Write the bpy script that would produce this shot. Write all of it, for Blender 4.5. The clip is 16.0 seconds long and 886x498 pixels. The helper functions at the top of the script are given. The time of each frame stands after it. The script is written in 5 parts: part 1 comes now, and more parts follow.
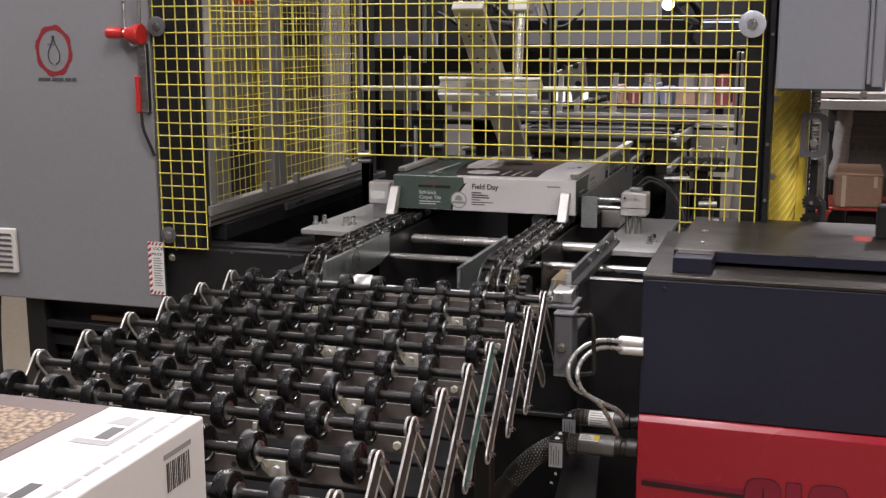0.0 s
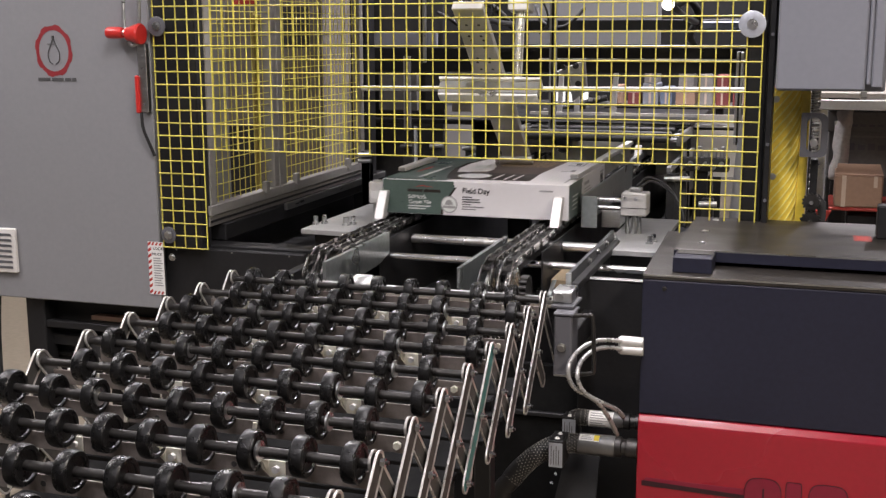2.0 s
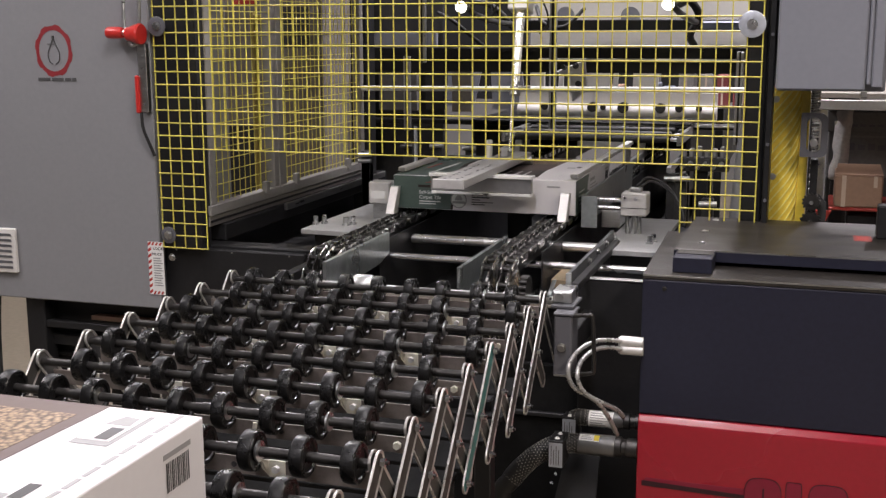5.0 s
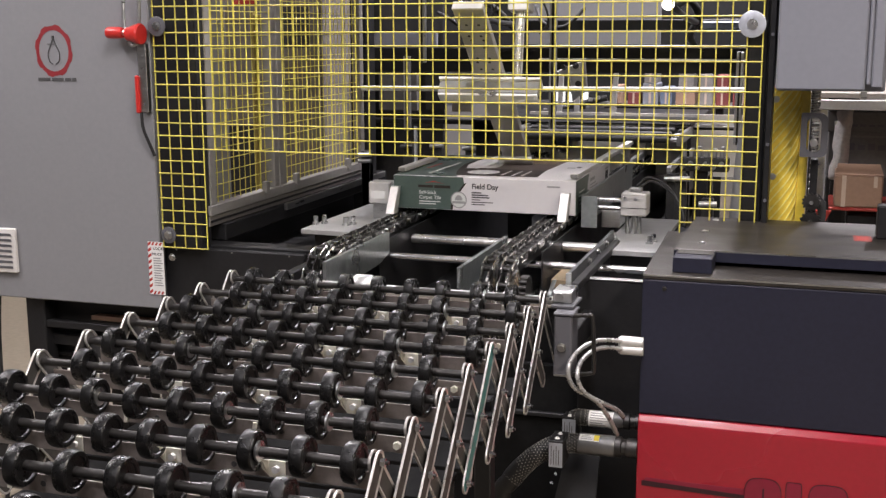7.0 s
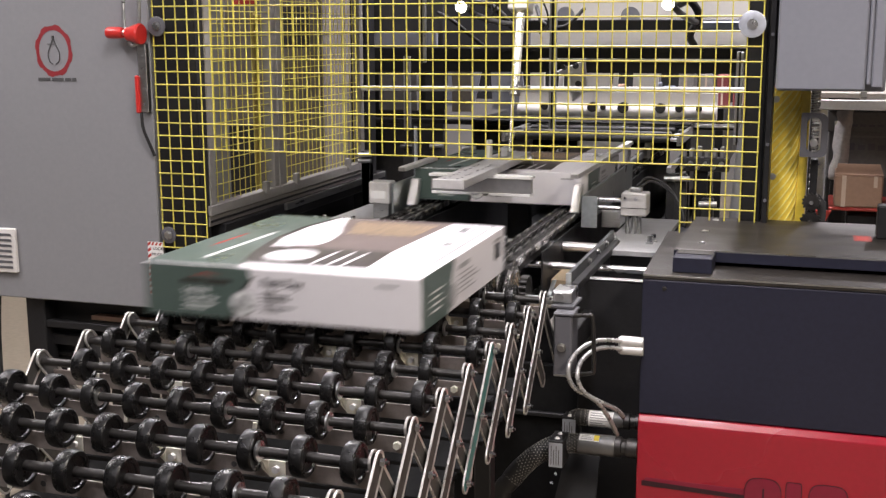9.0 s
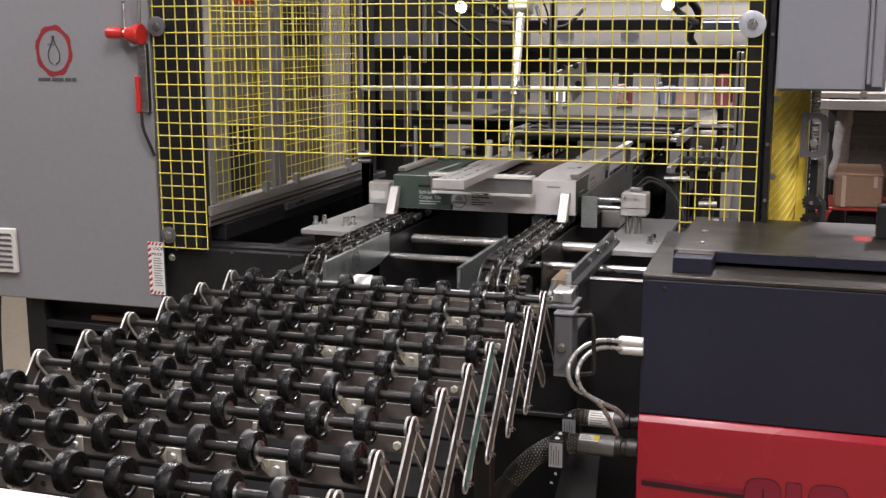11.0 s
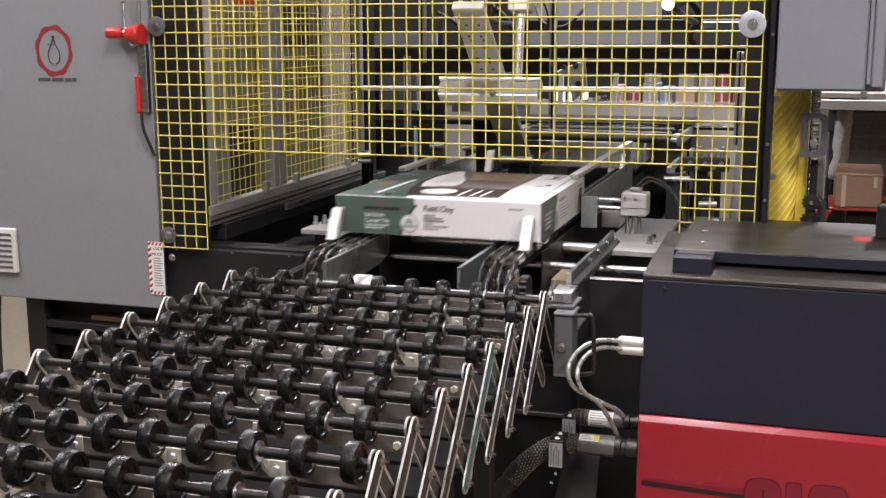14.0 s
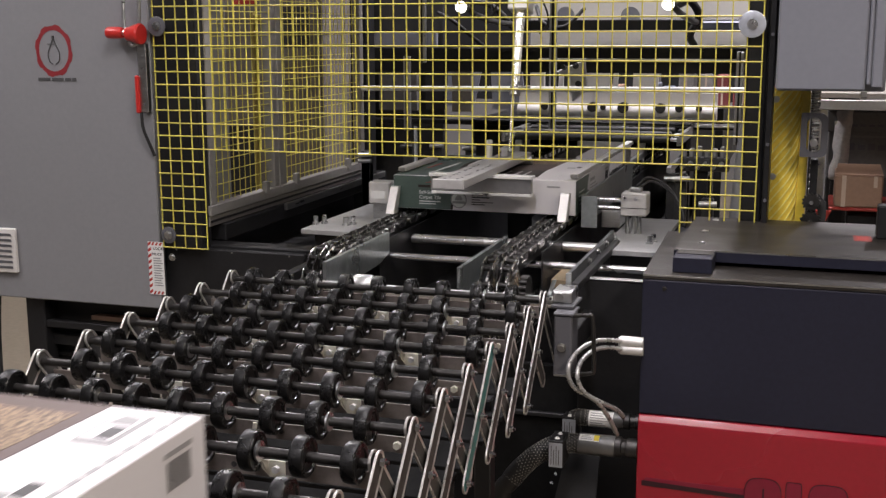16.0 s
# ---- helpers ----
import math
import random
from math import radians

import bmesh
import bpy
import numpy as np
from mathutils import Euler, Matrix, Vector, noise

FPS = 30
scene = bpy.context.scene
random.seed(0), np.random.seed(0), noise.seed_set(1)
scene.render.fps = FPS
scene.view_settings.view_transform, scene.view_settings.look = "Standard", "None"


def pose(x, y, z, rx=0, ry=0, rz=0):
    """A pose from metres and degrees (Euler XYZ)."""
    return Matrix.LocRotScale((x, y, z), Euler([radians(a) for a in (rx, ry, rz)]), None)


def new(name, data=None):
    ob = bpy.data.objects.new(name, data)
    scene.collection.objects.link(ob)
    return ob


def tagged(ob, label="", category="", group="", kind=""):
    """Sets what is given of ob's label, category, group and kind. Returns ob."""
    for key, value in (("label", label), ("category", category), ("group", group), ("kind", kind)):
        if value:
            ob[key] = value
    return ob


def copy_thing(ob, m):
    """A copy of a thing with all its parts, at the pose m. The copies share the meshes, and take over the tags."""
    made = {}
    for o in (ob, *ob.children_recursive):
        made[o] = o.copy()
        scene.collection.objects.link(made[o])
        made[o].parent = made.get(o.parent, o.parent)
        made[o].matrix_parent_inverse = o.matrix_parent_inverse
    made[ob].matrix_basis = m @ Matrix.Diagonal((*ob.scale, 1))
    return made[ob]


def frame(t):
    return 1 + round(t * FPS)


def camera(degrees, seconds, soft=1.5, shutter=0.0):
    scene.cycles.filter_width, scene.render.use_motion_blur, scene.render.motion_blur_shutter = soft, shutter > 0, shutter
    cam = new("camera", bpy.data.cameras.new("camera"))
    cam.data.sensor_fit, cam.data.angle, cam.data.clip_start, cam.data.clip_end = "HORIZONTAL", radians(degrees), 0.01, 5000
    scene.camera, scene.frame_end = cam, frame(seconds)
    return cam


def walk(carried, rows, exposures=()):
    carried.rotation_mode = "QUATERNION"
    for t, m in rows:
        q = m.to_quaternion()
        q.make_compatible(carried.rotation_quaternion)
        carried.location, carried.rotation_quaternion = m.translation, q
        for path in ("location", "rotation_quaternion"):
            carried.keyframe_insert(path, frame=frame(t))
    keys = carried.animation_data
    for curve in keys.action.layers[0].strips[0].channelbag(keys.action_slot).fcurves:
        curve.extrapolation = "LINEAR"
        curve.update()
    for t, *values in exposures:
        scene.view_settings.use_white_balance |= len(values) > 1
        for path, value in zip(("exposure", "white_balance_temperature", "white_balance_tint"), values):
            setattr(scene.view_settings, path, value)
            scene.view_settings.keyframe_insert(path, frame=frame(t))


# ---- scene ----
cam = camera(42.18, 16.0, soft=1.35, shutter=0.9)
EYE = Vector((1.03403, -2.53244, 1.34546))
VIEW = Matrix(((0.95148, -0.05473, 0.30279), (0.30768, 0.18086, -0.93414), (-0.00364, 0.98198, 0.18893))).to_4x4()
STAND = Matrix.Translation(EYE) @ VIEW.to_quaternion().to_matrix().to_4x4()
BASE = 0.13
STOPS = [(0, -.40), (1.4, -.33), (2.0, -.12), (3.0, .05), (3.5, .08), (3.75, -.1), (4.0, -.38), (4.4, -.42), (5.2, -.35), (6.3, 0), (9.2, 0), (9.6, -.35), (10.6, -.35), (11.3, -.03), (15.0, 0), (15.35, -.1), (15.6, -.35), (16.0, -.5)]
walk(cam, [(0.0, STAND), (16.0, STAND)], [(t, BASE + s) for t, s in STOPS])

# ---- light: a closed workshop with rows of ceiling fixtures ----
world = bpy.data.worlds.new("world")
scene.world = world
world.use_nodes = True
world.node_tree.nodes["Background"].inputs[0].default_value = (0.9, 0.95, 1.0, 1)
world.node_tree.nodes["Background"].inputs[1].default_value = 0.09
LAMP_COLOUR = (1.0, 0.935, 1.0)
WARM_COLOUR = (1.0, 0.87, 0.78)
LAMPS = [(-1.6, -0.95, 2.65, 32), (0.6, -1.5, 3.2, 56), (-1.5, 1.7, 3.4, 115), (0.9, 1.7, 3.4, 165), (-0.4, -4.2, 3.6, 44), (2.5, -2.2, 2.9, 76), (-0.4, 4.9, 3.6, 95), (2.2, 4.9, 3.6, 95)]


# ---- materials ----
def mat(name, colour, rough=0.5, metal=0.0, vary=0.12, scale=6.0, fine=90.0, bump=0.05, spots=0.0, spot_colour=(0.05, 0.05, 0.05), stretch=(1, 1, 1), coat=0.0, spec=0.5):
    """Base colour broken up by a broad and a fine noise, uneven gloss, a slight relief and, if asked, scuffs."""
    m = bpy.data.materials.new(name)
    m.use_nodes = True
    t = m.node_tree
    p = t.nodes["Principled BSDF"]
    co = t.nodes.new("ShaderNodeTexCoord")
    mp = t.nodes.new("ShaderNodeMapping")
    mp.inputs["Scale"].default_value = stretch
    t.links.new(co.outputs["Object"], mp.inputs[0])
    ns = []
    for s, d in ((scale, 3), (fine, 4)):
        n = t.nodes.new("ShaderNodeTexNoise")
        n.inputs["Scale"].default_value, n.inputs["Detail"].default_value = s, d
        t.links.new(mp.outputs[0], n.inputs["Vector"])
        ns.append(n)
    info = t.nodes.new("ShaderNodeObjectInfo")
    add = t.nodes.new("ShaderNodeMath")
    add.operation = "ADD"
    t.links.new(ns[0].outputs["Fac"], add.inputs[0])
    t.links.new(ns[1].outputs["Fac"], add.inputs[1])
    add2 = t.nodes.new("ShaderNodeMath")
    add2.operation = "MULTIPLY_ADD"
    add2.inputs[1].default_value = 0.3
    t.links.new(info.outputs["Random"], add2.inputs[0])
    t.links.new(add.outputs[0], add2.inputs[2])
    rng = t.nodes.new("ShaderNodeMapRange")
    rng.inputs["From Min"].default_value, rng.inputs["From Max"].default_value = 0.7, 1.6
    rng.inputs["To Min"].default_value, rng.inputs["To Max"].default_value = 1 - vary, 1 + vary
    t.links.new(add2.outputs[0], rng.inputs["Value"])
    mul = t.nodes.new("ShaderNodeVectorMath")
    mul.operation = "SCALE"
    mul.inputs[0].default_value = colour
    t.links.new(rng.outputs[0], mul.inputs["Scale"])
    out = mul.outputs[0]
    if spots:
        st = t.nodes.new("ShaderNodeTexNoise")
        st.inputs["Scale"].default_value, st.inputs["Detail"].default_value, st.inputs["Roughness"].default_value = scale * 4, 6, 0.75
        t.links.new(mp.outputs[0], st.inputs["Vector"])
        sr = t.nodes.new("ShaderNodeMapRange")
        sr.inputs["From Min"].default_value, sr.inputs["From Max"].default_value = 0.56, 0.70
        sr.inputs["To Max"].default_value = spots
        t.links.new(st.outputs["Fac"], sr.inputs["Value"])
        mx = t.nodes.new("ShaderNodeMix")
        mx.data_type = "RGBA"
        t.links.new(sr.outputs[0], mx.inputs["Factor"])
        t.links.new(out, mx.inputs["A"])
        mx.inputs["B"].default_value = (*spot_colour, 1)
        out = mx.outputs["Result"]
    t.links.new(out, p.inputs["Base Color"])
    rr = t.nodes.new("ShaderNodeMapRange")
    rr.inputs["From Min"].default_value, rr.inputs["From Max"].default_value = 0.3, 0.7
    rr.inputs["To Min"].default_value, rr.inputs["To Max"].default_value = max(0.03, rough - 0.09), min(1.0, rough + 0.09)
    t.links.new(ns[0].outputs["Fac"], rr.inputs["Value"])
    t.links.new(rr.outputs[0], p.inputs["Roughness"])
    p.inputs["Metallic"].default_value = metal
    p.inputs["Coat Weight"].default_value = coat
    p.inputs["Specular IOR Level"].default_value = spec
    if bump:
        b = t.nodes.new("ShaderNodeBump")
        b.inputs["Strength"].default_value, b.inputs["Distance"].default_value = bump, 0.002
        t.links.new(ns[1].outputs["Fac"], b.inputs["Height"])
        t.links.new(b.outputs[0], p.inputs["Normal"])
    return m


def glow(name, colour, strength):
    m = bpy.data.materials.new(name)
    m.use_nodes = True
    p = m.node_tree.nodes["Principled BSDF"]
    p.inputs["Base Color"].default_value = (*colour, 1)
    p.inputs["Emission Color"].default_value = (*colour, 1)
    p.inputs["Emission Strength"].default_value = strength
    return m


def carpet_print(name):
    """The printed picture of a looped tan carpet."""
    m = bpy.data.materials.new(name)
    m.use_nodes = True
    t = m.node_tree
    p = t.nodes["Principled BSDF"]
    co = t.nodes.new("ShaderNodeTexCoord")
    v = t.nodes.new("ShaderNodeTexVoronoi")
    v.inputs["Scale"].default_value = 170
    t.links.new(co.outputs["Object"], v.inputs["Vector"])
    r = t.nodes.new("ShaderNodeValToRGB")
    r.color_ramp.elements[0].position, r.color_ramp.elements[0].color = 0.15, (0.42, 0.30, 0.18, 1)
    r.color_ramp.elements[1].position, r.color_ramp.elements[1].color = 0.75, (0.07, 0.045, 0.03, 1)
    t.links.new(v.outputs["Distance"], r.inputs["Fac"])
    t.links.new(r.outputs[0], p.inputs["Base Color"])
    p.inputs["Roughness"].default_value = 0.45
    return m


BLACK = mat("black_powder_coat", (0.015, 0.015, 0.016), 0.45, spots=0.2, spot_colour=(0.03, 0.03, 0.029), vary=0.25, spec=0.3)
CABINET = mat("black_cabinet_paint", (0.0165, 0.0175, 0.031), 0.42, scale=2.5, vary=0.25, bump=0.03, spec=0.32)
COVER = mat("dark_oily_steel_plate", (0.032, 0.028, 0.024), 0.48, metal=0.2, scale=5.5, spots=0.9, spot_colour=(0.085, 0.072, 0.055), vary=0.5, bump=0.15, stretch=(1, 2.5, 1))
GREY = mat("grey_enamel", (0.230, 0.232, 0.242), 0.45, scale=1.6, vary=0.06, bump=0.03)
GREY_DARK = mat("grey_box_paint", (0.205, 0.213, 0.245), 0.45, scale=3, vary=0.06, bump=0.02)
RED = mat("red_gloss_paint", (0.31, 0.009, 0.023), 0.26, scale=3, vary=0.10, bump=0.02, coat=0.4)
RED_PLASTIC = mat("red_plastic", (0.55, 0.03, 0.025), 0.35, vary=0.08)
YELLOW = mat("yellow_coated_wire", (0.64, 0.565, 0.10), 0.40, scale=30, vary=0.2)
YELLOW_CLOTH = mat("yellow_pleated_vinyl", (0.80, 0.60, 0.07), 0.38, scale=14, vary=0.15, bump=0.15)
ZINC = mat("zinc_plated_steel", (0.62, 0.63, 0.63), 0.30, metal=1.0, scale=18, vary=0.18, spots=0.25, spot_colour=(0.32, 0.31, 0.29))
STEEL = mat("brushed_steel", (0.52, 0.52, 0.51), 0.34, metal=1.0, scale=9, vary=0.2, stretch=(1, 1, 8))
CHROME = mat("ground_steel_rod", (0.88, 0.88, 0.88), 0.26, metal=0.95, vary=0.08)
ALU = mat("anodised_aluminium", (0.42, 0.42, 0.42), 0.40, metal=0.9, scale=10, vary=0.14, spots=0.2, spot_colour=(0.3, 0.3, 0.29))
ALU_WHITE = mat("machined_aluminium_plate", (0.72, 0.71, 0.69), 0.45, metal=0.6, scale=12, vary=0.1)
PLATE = mat("blue_grey_zinc_plate", (0.42, 0.46, 0.46), 0.33, metal=0.9, scale=7, vary=0.22, spots=0.3, spot_colour=(0.25, 0.28, 0.29))
CHAIN = mat("oiled_chain_steel", (0.58, 0.57, 0.55), 0.25, metal=1.0, scale=60, vary=0.35, spots=0.35, spot_colour=(0.08, 0.075, 0.07))
WHEEL = mat("black_wheel_plastic", (0.006, 0.006, 0.0062), 0.30, scale=70, fine=400, vary=0.4, bump=0.25, spots=0.3, spot_colour=(0.03, 0.029, 0.027), spec=0.4)
AXLE = mat("black_axle_steel", (0.05, 0.048, 0.046), 0.36, metal=0.7, scale=25, vary=0.25)
TAN = mat("dusty_galvanised_bar", (0.25, 0.218, 0.198), 0.5, metal=0.25, scale=14, vary=0.3, spots=0.5, spot_colour=(0.14, 0.12, 0.105), bump=0.1)
BRASS = mat("cream_zinc_tab", (0.85, 0.82, 0.70), 0.42, metal=0.0, scale=30, vary=0.15, spots=0.3, spot_colour=(0.45, 0.40, 0.26))
LINK = mat("worn_link_steel", (0.58, 0.565, 0.54), 0.33, metal=0.65, scale=16, vary=0.2, spots=0.5, spot_colour=(0.24, 0.21, 0.18))
CARTON = mat("white_carton_board", (0.68, 0.665, 0.675), 0.55, scale=4, vary=0.03, bump=0.03, spec=0.25)
GREEN = mat("green_carton_ink", (0.075, 0.108, 0.094), 0.32, scale=6, vary=0.12, bump=0.02)
INK = mat("dark_carton_ink", (0.035, 0.028, 0.024), 0.45, vary=0.1, bump=0.01, spec=0.25)
TAUPE = mat("taupe_carton_ink", (0.135, 0.106, 0.097), 0.5, vary=0.1, bump=0.01, spec=0.25)
TEXT_INK = mat("grey_letter_ink", (0.06, 0.06, 0.06), 0.5, vary=0.05, bump=0)
PALE_INK = mat("pale_letter_ink", (0.62, 0.64, 0.62), 0.5, vary=0.05, bump=0)
GREY_INK = mat("mid_grey_ink", (0.30, 0.30, 0.30), 0.5, vary=0.05, bump=0)
RED_INK = mat("red_letter_ink", (0.42, 0.03, 0.02), 0.5, vary=0.05, bump=0)
PHOTO = carpet_print("tan_carpet_picture")
KRAFT = mat("brown_kraft_board", (0.27, 0.17, 0.115), 0.7, scale=5, vary=0.12, bump=0.05)
KRAFT_DARK = mat("dark_printed_board", (0.15, 0.145, 0.14), 0.6, scale=5, vary=0.2)
TAPE = mat("clear_parcel_tape", (0.50, 0.40, 0.32), 0.2, vary=0.1)
CONCRETE = mat("tan_sealed_concrete", (0.23, 0.195, 0.145), 0.5, scale=1.2, fine=40, vary=0.2, spots=0.3, spot_colour=(0.22, 0.19, 0.16), bump=0.1)
WALL = mat("workshop_wall_paint", (0.22, 0.215, 0.21), 0.8, scale=0.8, vary=0.12)
DARK = mat("dark_machine_casting", (0.03, 0.03, 0.03), 0.45, vary=0.3, spots=0.4, spot_colour=(0.08, 0.08, 0.08))
WHITE_PANEL = mat("white_machine_panel", (0.70, 0.68, 0.64), 0.5, scale=3, vary=0.06)
GROOVE = mat("dark_link_recess", (0.045, 0.042, 0.038), 0.7, metal=0.0, scale=16, vary=0.4, spots=0.3, spot_colour=(0.12, 0.10, 0.08))
MILL = mat("mill_finish_aluminium", (0.47, 0.465, 0.455), 0.42, metal=0.6, scale=9, vary=0.12, stretch=(1, 6, 1))
WASHER = mat("bluish_zinc_washer", (0.55, 0.58, 0.64), 0.38, metal=0.55, scale=30, vary=0.12)
CHAIN_DARK = mat("black_chain_roller", (0.05, 0.048, 0.046), 0.32, metal=0.9, scale=60, vary=0.3)
ALU_SOFT = mat("weathered_aluminium_profile", (0.27, 0.26, 0.245), 0.45, metal=0.25, scale=8, vary=0.12)
DULL_YELLOW = mat("dull_yellow_paint", (0.26, 0.20, 0.05), 0.5, vary=0.2)
TEAL = mat("chipped_teal_paint", (0.05, 0.20, 0.19), 0.5, scale=40, vary=0.4, spots=0.7, spot_colour=(0.42, 0.20, 0.07))
CONDUIT = mat("bright_metal_conduit", (0.50, 0.50, 0.49), 0.30, metal=0.6, scale=40, vary=0.15)
JACK_RED = mat("faded_red_label", (0.30, 0.04, 0.03), 0.5, scale=60, vary=0.3, spots=0.6, spot_colour=(0.08, 0.03, 0.03))
BRACKET = mat("dull_grey_bracket_paint", (0.10, 0.10, 0.11), 0.45, vary=0.1)
BRIGHT = mat("pale_bright_metal", (0.90, 0.90, 0.88), 0.30, metal=0.1, vary=0.05)
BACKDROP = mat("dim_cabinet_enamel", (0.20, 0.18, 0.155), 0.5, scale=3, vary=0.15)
RUBBER = mat("black_hose_rubber", (0.012, 0.012, 0.012), 0.65, vary=0.2, fine=260, bump=0.3)
PAPER = mat("white_label_paper", (0.78, 0.78, 0.76), 0.55, vary=0.03, bump=0)
BLUE = mat("blue_grey_plastic", (0.13, 0.16, 0.22), 0.45, vary=0.1)
# Emission paints the glint of two reflective knobs; they are no lamps.
KNOB_GLINT = glow("knob_glint_glow", (1.0, 0.96, 0.88), 6.0)
MATT_BLACK = mat("flat_matt_black", (0.012, 0.012, 0.012), 0.9, spec=0.08, vary=0.3)
BRAID = mat("black_wire_braid", (0.012, 0.012, 0.012), 0.5, scale=55, vary=0.4, bump=0.3)
THREAD = mat("pale_braid_thread", (0.34, 0.33, 0.30), 0.45, scale=80, vary=0.3, bump=0)
PLATE_ALU = mat("bright_rolled_aluminium", (0.40, 0.405, 0.40), 0.42, metal=0.5, scale=9, vary=0.10, spots=0.15, spot_colour=(0.40, 0.40, 0.39), stretch=(1, 5, 1))
# Board colours darkened so the stock looks dim behind the guard.
STOCK_WHITE = mat("dimmed_white_board", (0.19, 0.18, 0.17), 0.6, scale=20, vary=0.2)
STOCK_RED = mat("dimmed_red_board", (0.14, 0.025, 0.025), 0.6, scale=20, vary=0.2)
RAIL = mat("dull_zinc_rail", (0.10, 0.105, 0.11), 0.45, metal=0.6, scale=9, vary=0.2)
PAD = mat("pale_wood_pad", (0.30, 0.23, 0.14), 0.6, scale=20, vary=0.15)
YELLOW_INK = mat("yellow_label_ink", (0.70, 0.55, 0.04), 0.5, vary=0.05, bump=0)
# Paler yellow paints the light caught on the fold ridges.
FOLD_LIT = mat("lit_yellow_fold", (0.88, 0.78, 0.27), 0.38, scale=20, vary=0.15)
SACK = mat("grey_plastic_sheet", (0.42, 0.40, 0.38), 0.5, scale=9, vary=0.3, bump=0.2)
GLOW_SPOT = glow("daylight_beyond", (1.0, 0.97, 0.92), 0.8)
TUBE = glow("ceiling_lamp_diffuser", (1.0, 0.95, 0.88), 8.0)


# ---- mesh helpers ----
def thing(name, loc, label, category, group="", kind=""):
    ob = new(name)
    ob.empty_display_size = 0.05
    ob.location = loc
    return tagged(ob, label, category, group, kind)


def base(ob):
    p = Vector((0, 0, 0))
    while ob is not None:
        p += ob.location
        ob = ob.parent
    return p


def part(name, bm, material, parent, label=""):
    """Links a bmesh, drawn in the world's space, as one mesh under a thing or part."""
    if parent is not None:
        bm.transform(Matrix.Translation(-base(parent)))
    me = bpy.data.meshes.new(name)
    bm.normal_update()
    bm.to_mesh(me)
    bm.free()
    me.materials.append(material)
    ob = new(name, me)
    ob.parent = parent
    return tagged(ob, label)


def setting(name, bm, material, label, category):
    ob = part(name, bm, material, None)
    return tagged(ob, label, category, kind="structure")


def same(ob, name, loc, parent, rot=None):
    """Another object on the mesh of ob."""
    o = new(name, ob.data)
    o.parent = parent
    o.location = loc
    if rot:
        o.rotation_euler = rot
    return o


def box(x0, x1, y0, y1, z0, z1, bevel=0.0, bm=None, seg=1):
    bm = bm or bmesh.new()
    r = bmesh.ops.create_cube(bm, size=1)
    vs = r["verts"]
    for v in vs:
        v.co = Vector((x0 + (v.co.x + .5) * (x1 - x0), y0 + (v.co.y + .5) * (y1 - y0), z0 + (v.co.z + .5) * (z1 - z0)))
    if bevel:
        es = list({e for v in vs for e in v.link_edges})
        bmesh.ops.bevel(bm, geom=es, offset=bevel, segments=seg, affect="EDGES", profile=0.5)
    return bm


def rod(p0, p1, r, bm=None, seg=14, r2=None, smooth=True):
    bm = bm or bmesh.new()
    p0, p1 = Vector(p0), Vector(p1)
    d = p1 - p0
    m = Matrix.Translation((p0 + p1) / 2) @ d.to_track_quat("Z", "Y").to_matrix().to_4x4()
    g = bmesh.ops.create_cone(bm, cap_ends=True, segments=seg, radius1=r, radius2=r if r2 is None else r2, depth=d.length, matrix=m)
    for v in g["verts"]:
        for f in v.link_faces:
            f.smooth = smooth and len(f.verts) == 4
    for f in {f for v in g["verts"] for f in v.link_faces if len(f.verts) != 4 or seg == 4}:
        for e in f.edges:
            e.smooth = False
    return bm


def lathe(profile, p0, axis, bm=None, seg=20):
    """A turned part: (radius, height) pairs about an axis."""
    bm = bm or bmesh.new()
    m = Matrix.Translation(p0) @ Vector(axis).to_track_quat("Z", "Y").to_matrix().to_4x4()
    rings = []
    for r, h in profile:
        rings.append([bm.verts.new(m @ Vector((r * math.cos(2 * math.pi * i / seg), r * math.sin(2 * math.pi * i / seg), h))) for i in range(seg)])
    for a, b in zip(rings, rings[1:]):
        for i in range(seg):
            f = bm.faces.new((a[i], a[(i + 1) % seg], b[(i + 1) % seg], b[i]))
            f.smooth = True
    bm.faces.new(rings[0][::-1])
    bm.faces.new(rings[-1])
    for k, ring in enumerate(rings):
        if 0 < k < len(rings) - 1:
            d0 = Vector((profile[k][0] - profile[k - 1][0], profile[k][1] - profile[k - 1][1]))
            d1 = Vector((profile[k + 1][0] - profile[k][0], profile[k + 1][1] - profile[k][1]))
            if d0.length and d1.length and d0.angle(d1) < radians(32):
                continue
        for i in range(seg):
            bm.edges.get((ring[i], ring[(i + 1) % seg])).smooth = False
    return bm


def slab(points, normal, thick, bm=None, bevel=0.0):
    """A flat outline drawn out by thick along normal."""
    bm = bm or bmesh.new()
    vs = [bm.verts.new(p) for p in points]
    f = bm.faces.new(vs)
    r = bmesh.ops.extrude_face_region(bm, geom=[f])
    up = [g for g in r["geom"] if isinstance(g, bmesh.types.BMVert)]
    bmesh.ops.translate(bm, verts=up, vec=Vector(normal).normalized() * thick)
    bmesh.ops.recalc_face_normals(bm, faces=bm.faces)
    if bevel:
        bmesh.ops.bevel(bm, geom=list(bm.edges), offset=bevel, segments=1, affect="EDGES")
    return bm


